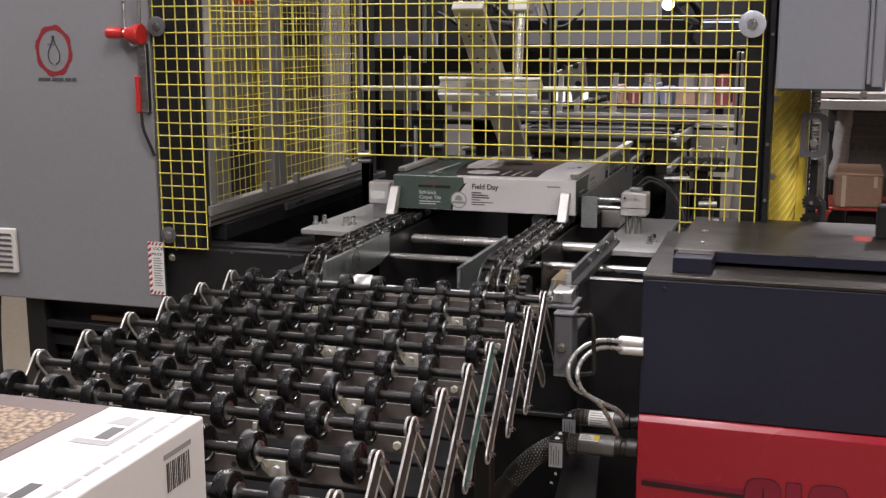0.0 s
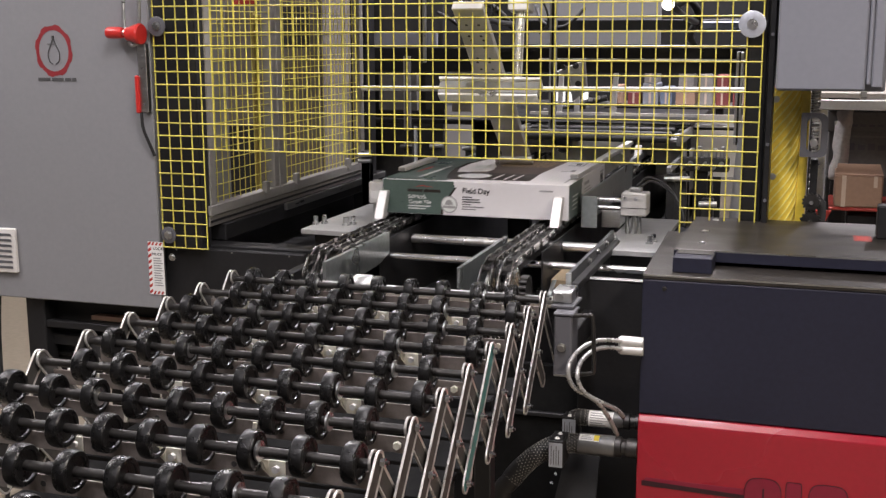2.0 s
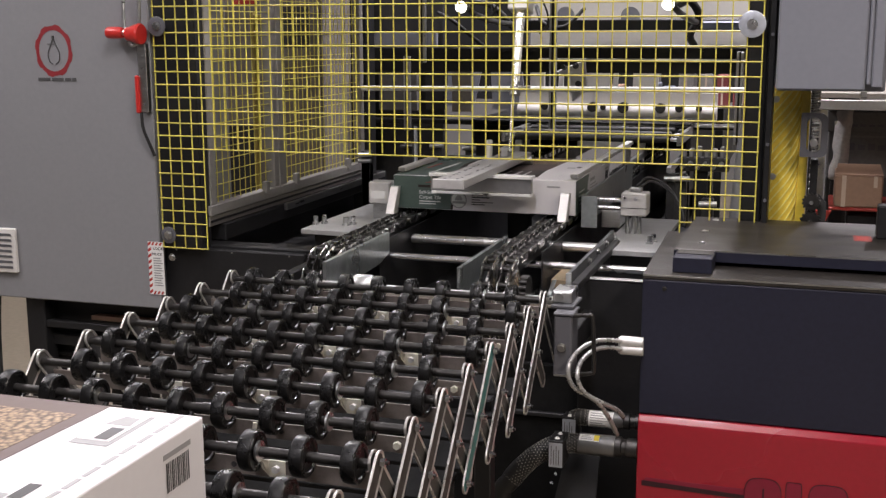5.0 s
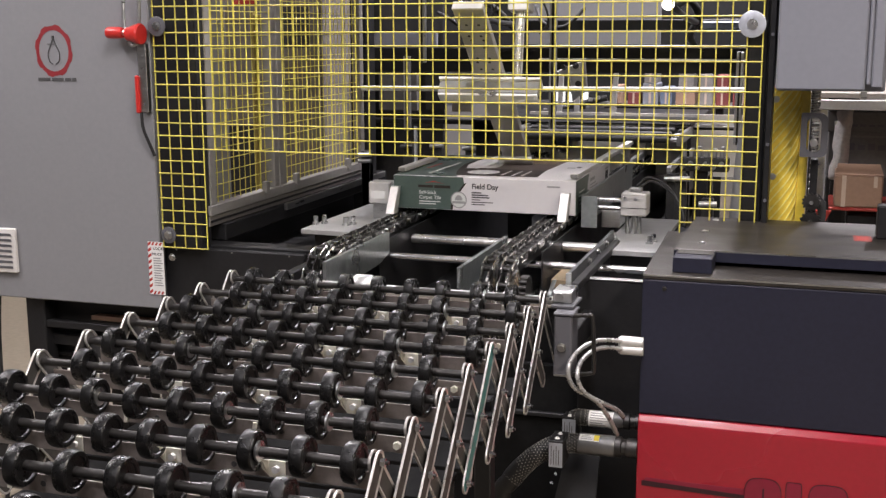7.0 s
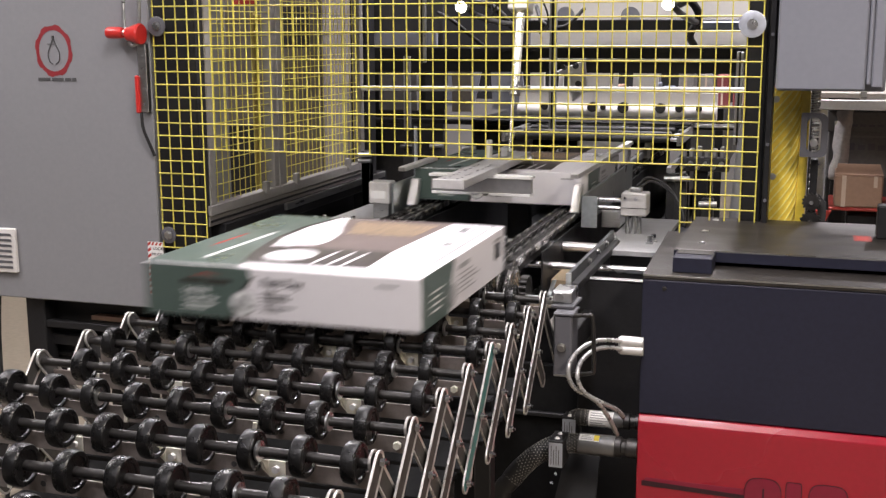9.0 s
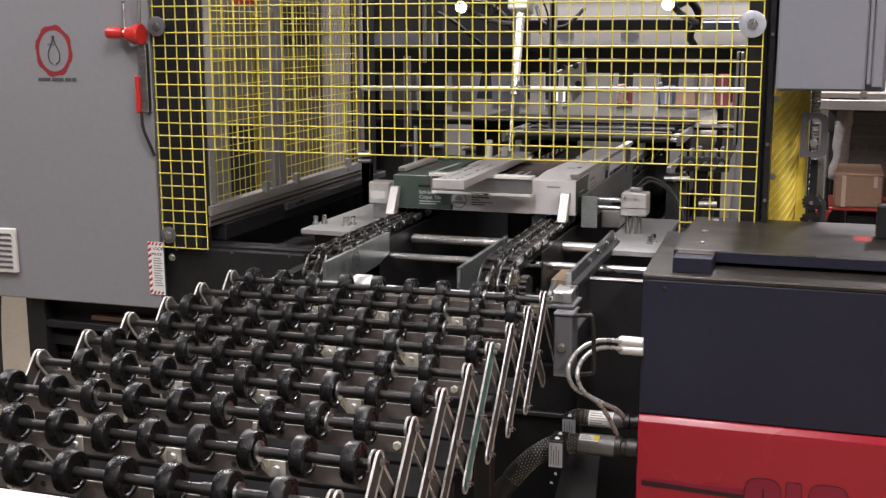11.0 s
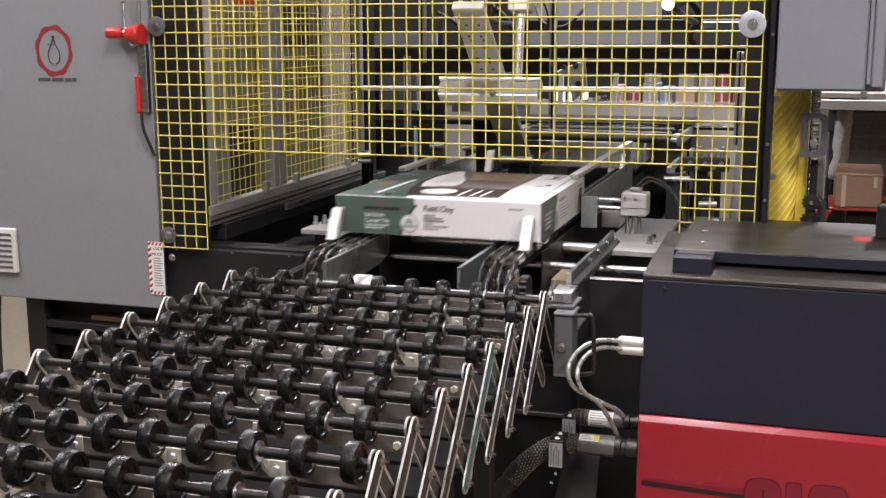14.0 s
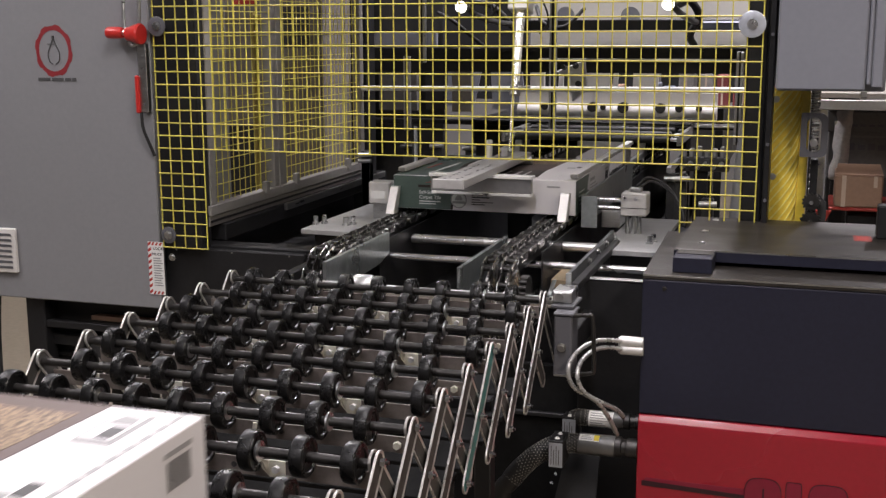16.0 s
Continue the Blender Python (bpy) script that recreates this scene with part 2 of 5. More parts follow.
def pipe(points, r, bm=None, seg=10, rings=None):
    """A tube along a smooth line through the points; rings gives it corrugations."""
    bm = bm or bmesh.new()
    pts = [Vector(p) for p in points]
    ext = [2 * pts[0] - pts[1], *pts, 2 * pts[-1] - pts[-2]]
    line = []
    n = rings or 10
    for i in range(1, len(ext) - 2):
        a, b, c, d = ext[i - 1:i + 3]
        for k in range(n):
            t = k / n
            line.append(0.5 * ((2 * b) + (c - a) * t + (2 * a - 5 * b + 4 * c - d) * t * t + (3 * b - a - 3 * c + d) * t ** 3))
    line.append(pts[-1])
    prev = None
    up = Vector((0.3, 0.9, 0.2)).normalized()
    for i, q in enumerate(line):
        t = (line[min(i + 1, len(line) - 1)] - line[max(i - 1, 0)]).normalized()
        s = t.cross(up).normalized()
        u = s.cross(t).normalized()
        up = u
        rr = r * (0.62 if rings and i % 2 else 1.0)
        ring = [bm.verts.new(q + rr * (math.cos(2 * math.pi * k / seg) * s + math.sin(2 * math.pi * k / seg) * u)) for k in range(seg)]
        if prev:
            for k in range(seg):
                f = bm.faces.new((prev[k], prev[(k + 1) % seg], ring[(k + 1) % seg], ring[k]))
                f.smooth = True
        else:
            bm.faces.new(ring[::-1])
        prev = ring
    bm.faces.new(prev)
    bmesh.ops.recalc_face_normals(bm, faces=bm.faces)
    return bm


def writing(text, size, m, material, parent, name="lettering", align="LEFT", bold=0.012):
    """Raised letters in the built-in font; m is their pose under the parent."""
    cu = bpy.data.curves.new(name, "FONT")
    cu.body, cu.size, cu.align_x, cu.extrude, cu.offset = text, size, align, 0.0001, size * bold
    cu.materials.append(material)
    ob = new(name, cu)
    ob.parent = parent
    ob.matrix_basis = m
    return ob


def hexbolt(name, p, axis, r, h, parent, material=None, washer=True):
    axis = Vector(axis).normalized()
    p = Vector(p)
    bm = rod(p, p + axis * h, r, seg=6, smooth=False)
    if washer:
        rod(p - axis * 0.0005, p + axis * h * 0.25, r * 1.5, bm, seg=14)
    return part(name, bm, material or ZINC, parent)


# ---- the room ----
setting("floor", box(-6, 6, -6, 7, -0.1, 0), CONCRETE, "tan sealed concrete workshop floor with dull stains", "floor")
setting("wall_north", box(-6, 6, 7, 7.2, 0, 4.4), WALL, "dull grey painted workshop wall", "wall")
setting("wall_south", box(-6, 6, -6.2, -6, 0, 4.4), WALL, "dull grey painted workshop wall", "wall")
setting("wall_east", box(6, 6.2, -6.2, 7.2, 0, 4.4), WALL, "dull grey painted workshop wall", "wall")
setting("wall_west", box(-6.2, -6, -6.2, 7.2, 0, 4.4), WALL, "dull grey painted workshop wall", "wall")
setting("ceiling", box(-6.2, 6.2, -6.2, 7.2, 4.4, 4.5), WALL, "dark workshop ceiling above hanging lamps", "ceiling")
for lx, ly, lz, watts in LAMPS:
    fx = thing("ceiling_light", (lx, ly, lz), "long white fluorescent fixture hung under the ceiling", "ceiling light", "ceiling lights")
    part("housing", box(lx - .16, lx + .16, ly - .65, ly + .65, lz + .012, lz + .07, .01), WHITE_PANEL, fx)
    part("diffuser", box(lx - .14, lx + .14, ly - .62, ly + .62, lz, lz + .012), TUBE, fx)
    part("hanger", rod((lx, ly, lz + .07), (lx, ly, 4.4), .006), STEEL, fx)
    lamp = bpy.data.lights.new("tube_light", "AREA")
    lamp.shape, lamp.size, lamp.size_y, lamp.energy, lamp.color = "RECTANGLE", .28, 1.24, watts, WARM_COLOUR if lx > 2.4 else LAMP_COLOUR
    lo = new("tube_light", lamp)
    lo.parent, lo.location = fx, (0, 0, -0.01)

M = 0.0317
TOP = 1.40


# ---- wire guard at the front: square mesh on black posts ----
guard = thing("wire_guard", (0.19, 0, 0.8), "yellow welded wire mesh guard bolted to black posts", "machine guard")
LEGL, LEGR = (-17, -13), (24, 29)
for i in range(-17, 30):
    k = 19 if i <= LEGL[1] else 17 if i >= LEGR[0] else 11
    part("wire", rod((i * M, 0, TOP - k * M - .002), (i * M, 0, 1.56), .0017, seg=6), YELLOW, guard)
for k in range(-4, 20):
    spans = [(-17, 29)] if k <= 11 else [LEGL] + ([LEGR] if k <= 17 else [])
    for a, b in spans:
        part("wire", rod((a * M - .002, -.0026, TOP - k * M), (b * M + .002, -.0026, TOP - k * M), .0017, seg=6), YELLOW, guard)
for x, z, r in ((-.5245, 1.352, .024), (-.519, .830, .021), (.897, 1.351, .028)):
    part("washer", lathe([(r * .3, 0), (r, 0), (r, .003), (r * .95, .0036), (r * .3, .0036)], (x, -.005, z), (0, -1, 0), seg=28), WASHER if x > 0 else BRACKET, guard)
    hexbolt("bolt", (x, -.009, z), (0, -1, 0), .0075, .006, guard)
hexbolt("bolt", (-.519, .005, .77), (0, -1, 0), .0065, .006, guard)

postl = thing("guard_post", (-.49, .04, .79), "black square steel post carrying the wire guard", "post", "guard posts")
part("tube", box(-.548, -.432, .012, .06, .79, 2.0, .004), BLACK, postl)
postr = thing("guard_post", (.91, .04, .0), "black square steel post carrying the wire guard", "post", "guard posts")
part("tube", box(.886, .93, .014, .07, 0, 2.0, .004), BLACK, postr)
part("angle", box(.933, .945, .0, .09, 0, 2.0, .002), BLACK, postr)
for z in (.98, 1.1, 1.33):
    hexbolt("bolt", (.939, -.001, z), (0, -1, 0), .004, .004, postr, BRACKET, washer=False)

# ---- side guard of two mesh panels in aluminium frames ----
side = thing("side_guard", (-.43, .57, .847), "yellow wire mesh panels in grey aluminium frames", "machine guard")
SX = -.43
for z0, z1, d in ((.846, .872, .0), (.874, .9, .006)):
    part("rail", box(SX - .03 + d, SX + d, .045, 1.13, z0, z1, .002), ALU_SOFT, side)
part("groove", box(SX + .001, SX + .003, .05, 1.12, .856, .862), BLACK, side)
for y0, y1 in ((.055, .085), (.425, .452), (.472, .502), (1.085, 1.115)):
    part("upright", box(SX - .026, SX + .002, y0, y1, .9, 2.0, .002), ALU_SOFT, side)
part("hinge_strip", box(SX - .02, SX + .005, .453, .471, .9, 2.0, .001), ALU_SOFT, side)
for y0, y1 in ((.085, .425), (.502, 1.085)):
    n = int((y1 - y0) / M)
    for i in range(1, n + 1):
        y = y0 + i * (y1 - y0) / (n + 1)
        part("wire", rod((SX - .012, y, .9), (SX - .012, y, 2.0), .0013, seg=5), YELLOW, side)
    for k in range(0, 21):
        z = .915 + k * M
        part("wire", rod((SX - .0095, y0, z), (SX - .0095, y1, z), .0013, seg=5), YELLOW, side)
for y in (.35, .55, .95):
    part("bracket", box(SX - .003, SX + .012, y, y + .022, .89, .925, .002), ALU_SOFT, side)

# ---- black machine base under the guard ----
basef = thing("machine_base", (.03, .6, 0), "black painted steel machine base frame", "machine base")
part("front_plate", box(-.556, -.16, .03, .05, .628, .792, .003), BLACK, basef)
part("front_plate", box(-.16, .62, .06, .08, .40, .70, .003), BLACK, basef)
part("side_plate", box(-.556, -.54, .05, 1.3, .40, .792, .003), BLACK, basef)
part("side_plate", box(.62, .64, .05, 1.9, .40, .80, .003), BLACK, basef)
part("deck", box(-.54, .62, .09, 2.2, .69, .70), BLACK, basef)
part("top_rail", box(-.53, -.13, .05, .11, .775, .80, .003), BLACK, basef)
part("top_rail", box(-.50, -.42, .11, 1.3, .80, .845, .003), BLACK, basef)
for x, y in ((-.54, .06), (.58, .1), (-.54, 1.9), (.58, 1.9)):
    part("leg", box(x, x + .05, y, y + .05, 0, .70, .003), BLACK, basef)
for i in range(9):
    hexbolt("bolt", (-.52 + i * .04, .029, .786), (0, -1, 0), .0022, .002, basef, STEEL, washer=False) if i % 4 == 0 else None
part("tooth_rack", box(-.415, -.405, .45, 1.25, .83, .85, .001), STEEL, basef)

# ---- grey control enclosure ----
enc = thing("control_enclosure", (-.95, .2, .63), "large grey enamelled control enclosure with louvre vent", "enclosure")
part("body", box(-1.60, -.563, .03, .42, .632, 2.0, .006), GREY, enc)
part("door", box(-1.60, -.555, .006, .029, .630, 2.0, .003), GREY, enc)
vent = part("vent", box(-1.10, -.99, -.006, .0055, .700, .822, .003), WHITE_PANEL, enc, "white louvred vent cover")
for i in range(7):
    part("louvre", slab([(-1.09, -.0065, .712 + i * .0148), (-1.0, -.0065, .712 + i * .0148), (-1.0, -.011, .720 + i * .0148), (-1.09, -.011, .720 + i * .0148)], (0, -1, .3), .0015), GREY_DARK, vent)
# round maker's mark: a notched red ring round a pair of callipers
cx, cz = -.8365, 1.2915
ring = bmesh.new()
outer, inner = [], []
for i in range(48):
    a = 2 * math.pi * i / 48
    r = .0575 + (.0035 if (i // 3) % 2 else 0)
    outer.append(ring.verts.new((cx + r * .93 * math.cos(a), .0052, cz + r * 1.1 * math.sin(a))))
    inner.append(ring.verts.new((cx + .0475 * .93 * math.cos(a), .0052, cz + .0475 * 1.1 * math.sin(a))))
for i in range(48):
    j = (i + 1) % 48
    ring.faces.new((outer[i], inner[i], inner[j], outer[j]))
bmesh.ops.recalc_face_normals(ring, faces=ring.faces)
RED_MARK = mat("dark_red_decal", (0.22, 0.02, 0.025), 0.5, vary=0.08, bump=0)
logo = part("emblem", ring, RED_MARK, enc, "dark red notched ring emblem")
cal = pipe([(cx, .0045, cz + .036), (cx - .006, .0045, cz + .018), (cx - .017, .0045, cz - .006), (cx - .014, .0045, cz - .026), (cx - .004, .0045, cz - .034)], .0012, seg=5)
pipe([(cx, .0045, cz + .036), (cx + .006, .0045, cz + .018), (cx + .017, .0045, cz - .006), (cx + .014, .0045, cz - .026), (cx + .004, .0045, cz - .034)], .0012, cal, seg=5)
rod((cx - .018, .0045, cz + .017), (cx + .002, .0045, cz + .017), .001, cal, seg=5)
rod((cx, .0045, cz + .026), (cx, .0045, cz + .038), .003, cal, seg=8)
part("callipers", cal, TEXT_INK, logo)
for i, (a, b) in enumerate(((-.056, -.02), (-.014, .02), (.025, .043), (.046, .058))):
    part("lettering_bar", box(cx + .004 + a, cx + .004 + b, .0046, .0056, cz - .0765, cz - .0685), TEXT_INK, enc)
# interlock handle, switch strip and cable on the door
lock = thing("interlock_switch", (-.565, -.02, 1.15), "red and grey safety interlock handle on the guard door", "safety switch")
part("handle", lathe([(.006, 0), (.014, .002), (.015, .012), (.014, .04), (.012, .046)], (-.656, -.022, 1.337), (1, 0, 0), seg=18), RED_PLASTIC, lock, "red plastic grip")
part("shaft", rod((-.615, -.022, 1.337), (-.585, -.022, 1.337), .008), STEEL, lock)
part("latch", lathe([(.012, 0), (.016, .003), (.026, .038), (.024, .044)], (-.602, -.022, 1.334), (1, 0, 0), seg=18), RED_PLASTIC, lock, "red flared latch body")
part("hoop", pipe([(-.615, -.006, 1.43), (-.612, -.012, 1.36), (-.600, -.016, 1.315), (-.585, -.016, 1.306), (-.572, -.012, 1.33), (-.57, -.006, 1.43)], .004, seg=8), STEEL, lock)
part("back_plate", box(-.580, -.556, -.012, .004, 1.14, 1.31, .002), STEEL, lock)
part("switch_body", box(-.588, -.577, -.02, -.008, 1.138, 1.232, .003), RED_PLASTIC, lock, "red switch body")
for z in (1.16, 1.2, 1.25, 1.28):
    hexbolt("screw", (-.566, -.012, z), (0, -1, 0), .003, .002, lock, washer=False)
part("cable", pipe([(-.578, -.01, 1.14), (-.575, -.01, 1.10), (-.562, -.005, 1.06), (-.552, .0, 1.03)], .004, seg=8), RUBBER, lock, "black cable")
# red and white bordered notice, its edge behind the post
sign = thing("warning_notice", (-.565, .003, .67), "white notice with red and white striped border", "sign")
part("sheet", box(-.5885, -.5435, .0028, .0042, .669, .808), PAPER, sign)
for i in range(9):
    z = .670 + i * .0158
    part("stripe", slab([(-.588, .0026, z), (-.579, .0026, z + .006), (-.579, .0026, z + .0135), (-.588, .0026, z + .0075)], (0, -1, 0), .0004), RED_INK, sign)
for i in range(3):
    x = -.578 + i * .011
    part("stripe", slab([(x, .0026, .670), (x + .0055, .0026, .670), (x + .010, .0026, .678), (x + .0045, .0026, .678)], (0, -1, 0), .0004), RED_INK, sign)
    part("stripe", slab([(x, .0026, .799), (x + .0055, .0026, .799), (x + .010, .0026, .807), (x + .0045, .0026, .807)], (0, -1, 0), .0004), RED_INK, sign)
FRONT = Euler((radians(90), 0, 0)).to_matrix().to_4x4()
writing("LOCK", .0110, Matrix.Translation((-.573 + .565, -.0012, .787 - .67)) @ FRONT, TEXT_INK, sign)
writing("PROCE", .0092, Matrix.Translation((-.577 + .565, -.0012, .773 - .67)) @ FRONT, TEXT_INK, sign)
for i in range(12):
    part("text_bar", box(-.573, -.553 + .003 * (i % 3), .0018, .0026, .764 - i * .0065, .7665 - i * .0065), GREY_INK, sign)

# trestle under the enclosure
stand = thing("enclosure_stand", (-.9, .2, 0), "black steel stand under the grey enclosure", "stand")
for x, y in ((-1.0, .03), (-.60, .12), (-1.0, .40), (-1.55, .03)):
    part("leg", box(x, x + .06, y, y + .05, 0, .63, .003), BLACK, stand)
part("front_sheet", box(-.985, -.556, .1, .104, .40, .628, .001), BLACK, stand)
part("rail", box(-1.0, -.56, .035, .06, .545, .565, .002), BLACK, stand)
part("rail", box(-1.0, -.56, .06, .085, .49, .52, .002), BLACK, stand)
part("shelf", box(-.98, -.56, .09, .4, .45, .462, .002), BLACK, stand)
# Added black sheet, darkens the view between the rails.
part("back_sheet", box(-.94, -.56, .405, .41, 0, .61, .001), BLACK, stand)
part("tray", box(-.80, -.60, .12, .32, .462, .60, .003), KRAFT_DARK, stand)

part("board", slab([(-.82, .07, .566), (-.62, .07, .566), (-.57, .30, .566), (-.75, .30, .566)], (0, 0, 1), .012), KRAFT, stand, "brown board on the rail")
cab = thing("floor_cable", (-1.06, .0, 0), "black cable hanging down beside the stand", "cable")
part("cable", pipe([(-1.085, .03, .63), (-1.088, .02, .5), (-1.075, .0, .30), (-1.07, -.02, .05), (-1.06, -.08, .008), (-1.0, -.2, .006)], .006, seg=8), RUBBER, cab)

# ---- black and red drive cabinet ----
drv = thing("drive_cabinet", (1.1, -.17, 0), "black cabinet with glossy red lower panel and steel cover", "machine cabinet")
part("body", box(.747, 1.55, -.458, .13, .6335, .8915, .002), CABINET, drv)
part("plinth", box(.749, 1.55, -.440, .13, .0, .632, .003), CABINET, drv)
part("top_sheet", slab([(.747, -.4585, .892), (1.55, -.4585, .892), (1.55, .13, .892), (.787, .13, .892), (.787, .012, .892), (.735, .012, .892)], (0, 0, 1), .009, bevel=.0012), COVER, drv, "dark oily steel top sheet")
red = part("lower_panel", slab([(.7475, -.441, .02), (.7475, -.4685, .02), (.7475, -.4685, .6205), (.7475, -.4595, .632), (.7475, -.441, .632)], (1, 0, 0), .8025, bevel=.0014), RED, drv, "glossy red sheet metal panel")
cover = part("cover_plate", box(.790, 1.50, -.352, .045, .9085, .930, .0014), CABINET, drv, "folded black cover with oily steel top")
part("cover_skin", box(.791, 1.499, -.351, .044, .9302, .9312, .0004), COVER, cover, "dark oily steel skin")
# Thin pale strip paints the highlight along the cover's front edge.
part("cover_edge", box(.791, 1.499, -.3526, -.3512, .9285, .9312), STEEL, cover)
part("corner_block", box(.797, .868, -.428, -.3535, .9012, .9295, .001), CABINET, drv)
# Another such strip for the highlight on the cabinet's top front edge.
part("front_edge", box(.748, 1.549, -.4594, -.4587, .8978, .9008), STEEL, drv)
part("edge_strip", box(.800, .866, -.392, -.354, .9297, .9312, .0004), COVER, drv)
for x in (.812, .852):
    part("strip_hole", lathe([(.004, 0), (.004, .0004)], (x, -.374, .9313), (0, 0, 1), seg=12), DARK, drv)
for x in (.82, 1.1, 1.4):
    part("riser", box(x, x + .05, -.25, .03, .9012, .9083, .001), CABINET, drv)
for x, y in ((.829, -.145), (.835, -.275), (.838, .005), (1.30, .01)):
    part("cap_screw", lathe([(.007, 0), (.007, .002), (.005, .003), (.0025, .003), (.0025, .001)], (x, y, .9312), (0, 0, 1), seg=14), STEEL, cover)
sticker = part("sticker", box(1.118, 1.152, -.170, -.108, .9313, .9317), JACK_RED, cover, "small red warning sticker")
part("sticker_field", box(1.124, 1.146, -.160, -.120, .9318, .9320), RED_INK, sticker)
part("socket_screw", lathe([(.004, 0), (.004, .002), (.002, .003)], (.787, -.458, .876), (0, -1, 0), seg=12), AXLE, drv)
part("end_bracket", box(1.160, 1.20, -.14, -.10, .9313, .998, .003), BLACK, drv)
# dark shapes of the maker's mark on the red panel
MARK = mat("dark_mark_on_red", (0.21, 0.012, 0.032), 0.33, vary=0.1, bump=0)
MARK_EDGE = mat("black_mark_on_red", (0.03, 0.008, 0.012), 0.35, vary=0.1, bump=0)
part("emblem_bar", slab([(.758, -.4686, .498), (.765, -.4686, .512), (.950, -.4686, .511), (.950, -.4686, .493)], (0, -1, 0), .0005), MARK, red)
part("emblem_edge", slab([(.758, -.4692, .506), (.952, -.4692, .499), (.952, -.4692, .491), (.758, -.4692, .496)], (0, -1, 0), .0004), MARK_EDGE, red)


def blob(x0, x1, z0, z1, grow, power):
    return [((x0 + x1) / 2 + ((x1 - x0) / 2 + grow) * math.copysign(abs(math.cos(2 * math.pi * i / 32)) ** power, math.cos(2 * math.pi * i / 32)), (z0 + z1) / 2 + ((z1 - z0) / 2 + grow) * math.copysign(abs(math.sin(2 * math.pi * i / 32)) ** power, math.sin(2 * math.pi * i / 32))) for i in range(32)]


for x0, x1, z1, power in ((.945, 1.012, .536, .62), (1.018, 1.047, .534, .2), (1.058, 1.127, .536, .55)):
    for grow, lift, m, nm in ((0, 0, MARK_EDGE, "emblem_edge"), (-.0016, .0006, MARK, "emblem_shape")):
        part(nm, slab([(x, -.4686 - lift, z) for x, z in blob(x0, x1, .455, z1, grow, power)], (0, -1, 0), .0005), m, red)
part("emblem_edge", box(.978, .981, -.4699, -.4694, .48, .516), MARK_EDGE, red)
# black plate and tail rail beside the cabinet
tail = thing("tail_frame", (.67, -.2, .0), "black steel tail frame beside the drive cabinet", "machine frame")
part("front_panel", box(.60, .7465, -.31, -.295, .10, .8505, .003), BLACK, tail)
part("top_edge", box(.612, .7465, -.312, -.293, .851, .8545, .001), STEEL, tail)
part("side_rail", slab([(.600, -.433, .862), (.600, -.433, .888), (.600, .06, .888), (.600, .06, .862)], (1, 0, 0), .007, bevel=.0008), RAIL, tail, "blue-grey zinc side rail")
part("rail_end", box(.599, .610, -.437, -.4335, .863, .889, .001), ZINC, tail)
part("rail_web", box(.6075, .622, -.432, .05, .852, .868, .001), BLACK, tail)
for y in (-.05, -.15, -.25):
    hexbolt("bolt", (.6073, y, .877), (1, 0, 0), .005, .006, tail)
part("foot_plate", box(.585, .72, -.50, -.31, .30, .31, .002), BLACK, tail)
part("lower_block", box(.60, .745, -.293, .05, .10, .70, .003), BLACK, tail)

# ---- chain conveyor frame ----
cf = thing("chain_conveyor", (.26, .2, .7), "steel chain conveyor frame with ground cross rods", "conveyor")
for x0, y0 in ((.112, -.469), (.385, -.445)):
    part("guide_plate", slab([(x0, y0, .835), (x0, y0, .888), (x0, y0 + .36, .888), (x0, y0 + .36, .840), (x0, y0 + .30, .826), (x0, y0 + .16, .820)], (1, 0, 0), .008, bevel=.0008), PLATE, cf, "blue-grey zinc guide plate")
for y, z, r, x0, x1 in ((.05, .846, .011, .12, .60), (-.10, .831, .008, .12, .745), (.30, .80, .010, -.1, .60)):
    part("cross_rod", rod((x0, y, z), (x1, y, z), r), CHROME, cf)
for x in (.075, .45):
    part("chain_rail", box(x - .012, x + .012, -.30, 2.0, .845, .868, .001), DARK, cf)
    for d in (-.0405, .0375):
        part("cheek_plate", box(x + d, x + d + .003, -.16, 2.06, .701, .872, .0005), BLACK, cf)
shaft = part("head_shaft", rod((-.02, -.34, .805), (.60, -.34, .805), .012), CHROME, cf)
for x in (.055, .095, .43, .47):
    bm = lathe([(.012, -.004), (.066, -.004), (.071, -.002), (.071, .002), (.066, .004), (.012, .004)], (x, -.34, .805), (1, 0, 0), seg=20)
    part("sprocket", bm, CHAIN, cf)
# tail shaft with a spring collar and a small sprocket behind the first row of rollers
part("tail_shaft", rod((.12, -.505, .851), (.60, -.505, .851), .0075), STEEL, cf)
part("collar", lathe([(.012, 0), (.019, .002), (.021, .006), (.021, .036), (.019, .040), (.012, .042)], (.194, -.505, .855), (1, 0, 0), seg=20), STEEL, cf)
bm = bmesh.new()
for i in range(14):
    a = 2 * math.pi * i / 14
    rod((.528, -.495 + .026 * math.cos(a), .862 + .026 * math.sin(a)), (.542, -.495 + .026 * math.cos(a), .862 + .026 * math.sin(a)), .0045, bm, seg=8)
lathe([(.008, 0), (.024, 0), (.024, .012), (.008, .012)], (.529, -.495, .862), (1, 0, 0), bm, seg=20)
part("sprocket", bm, AXLE, cf)
part("bearing_block", box(.590, .628, -.515, -.455, .8485, .872, .004, seg=2), ZINC, cf)
part("bearing_cap", rod((.604, -.520, .860), (.604, -.5155, .860), .008, seg=16), STEEL, cf)
part("bearing_foot", box(.592, .634, -.53, -.45, .8425, .848, .001), BRACKET, cf)
part("tab_plate", slab([(.570, -.49, .842), (.579, -.49, .842), (.593, -.49, .886), (.585, -.49, .886)], (0, 1, 0), .003, bevel=.0004), PLATE, cf)
part("bearing_block", box(.02, .05, -.52, -.47, .80, .86, .003), ZINC, cf)
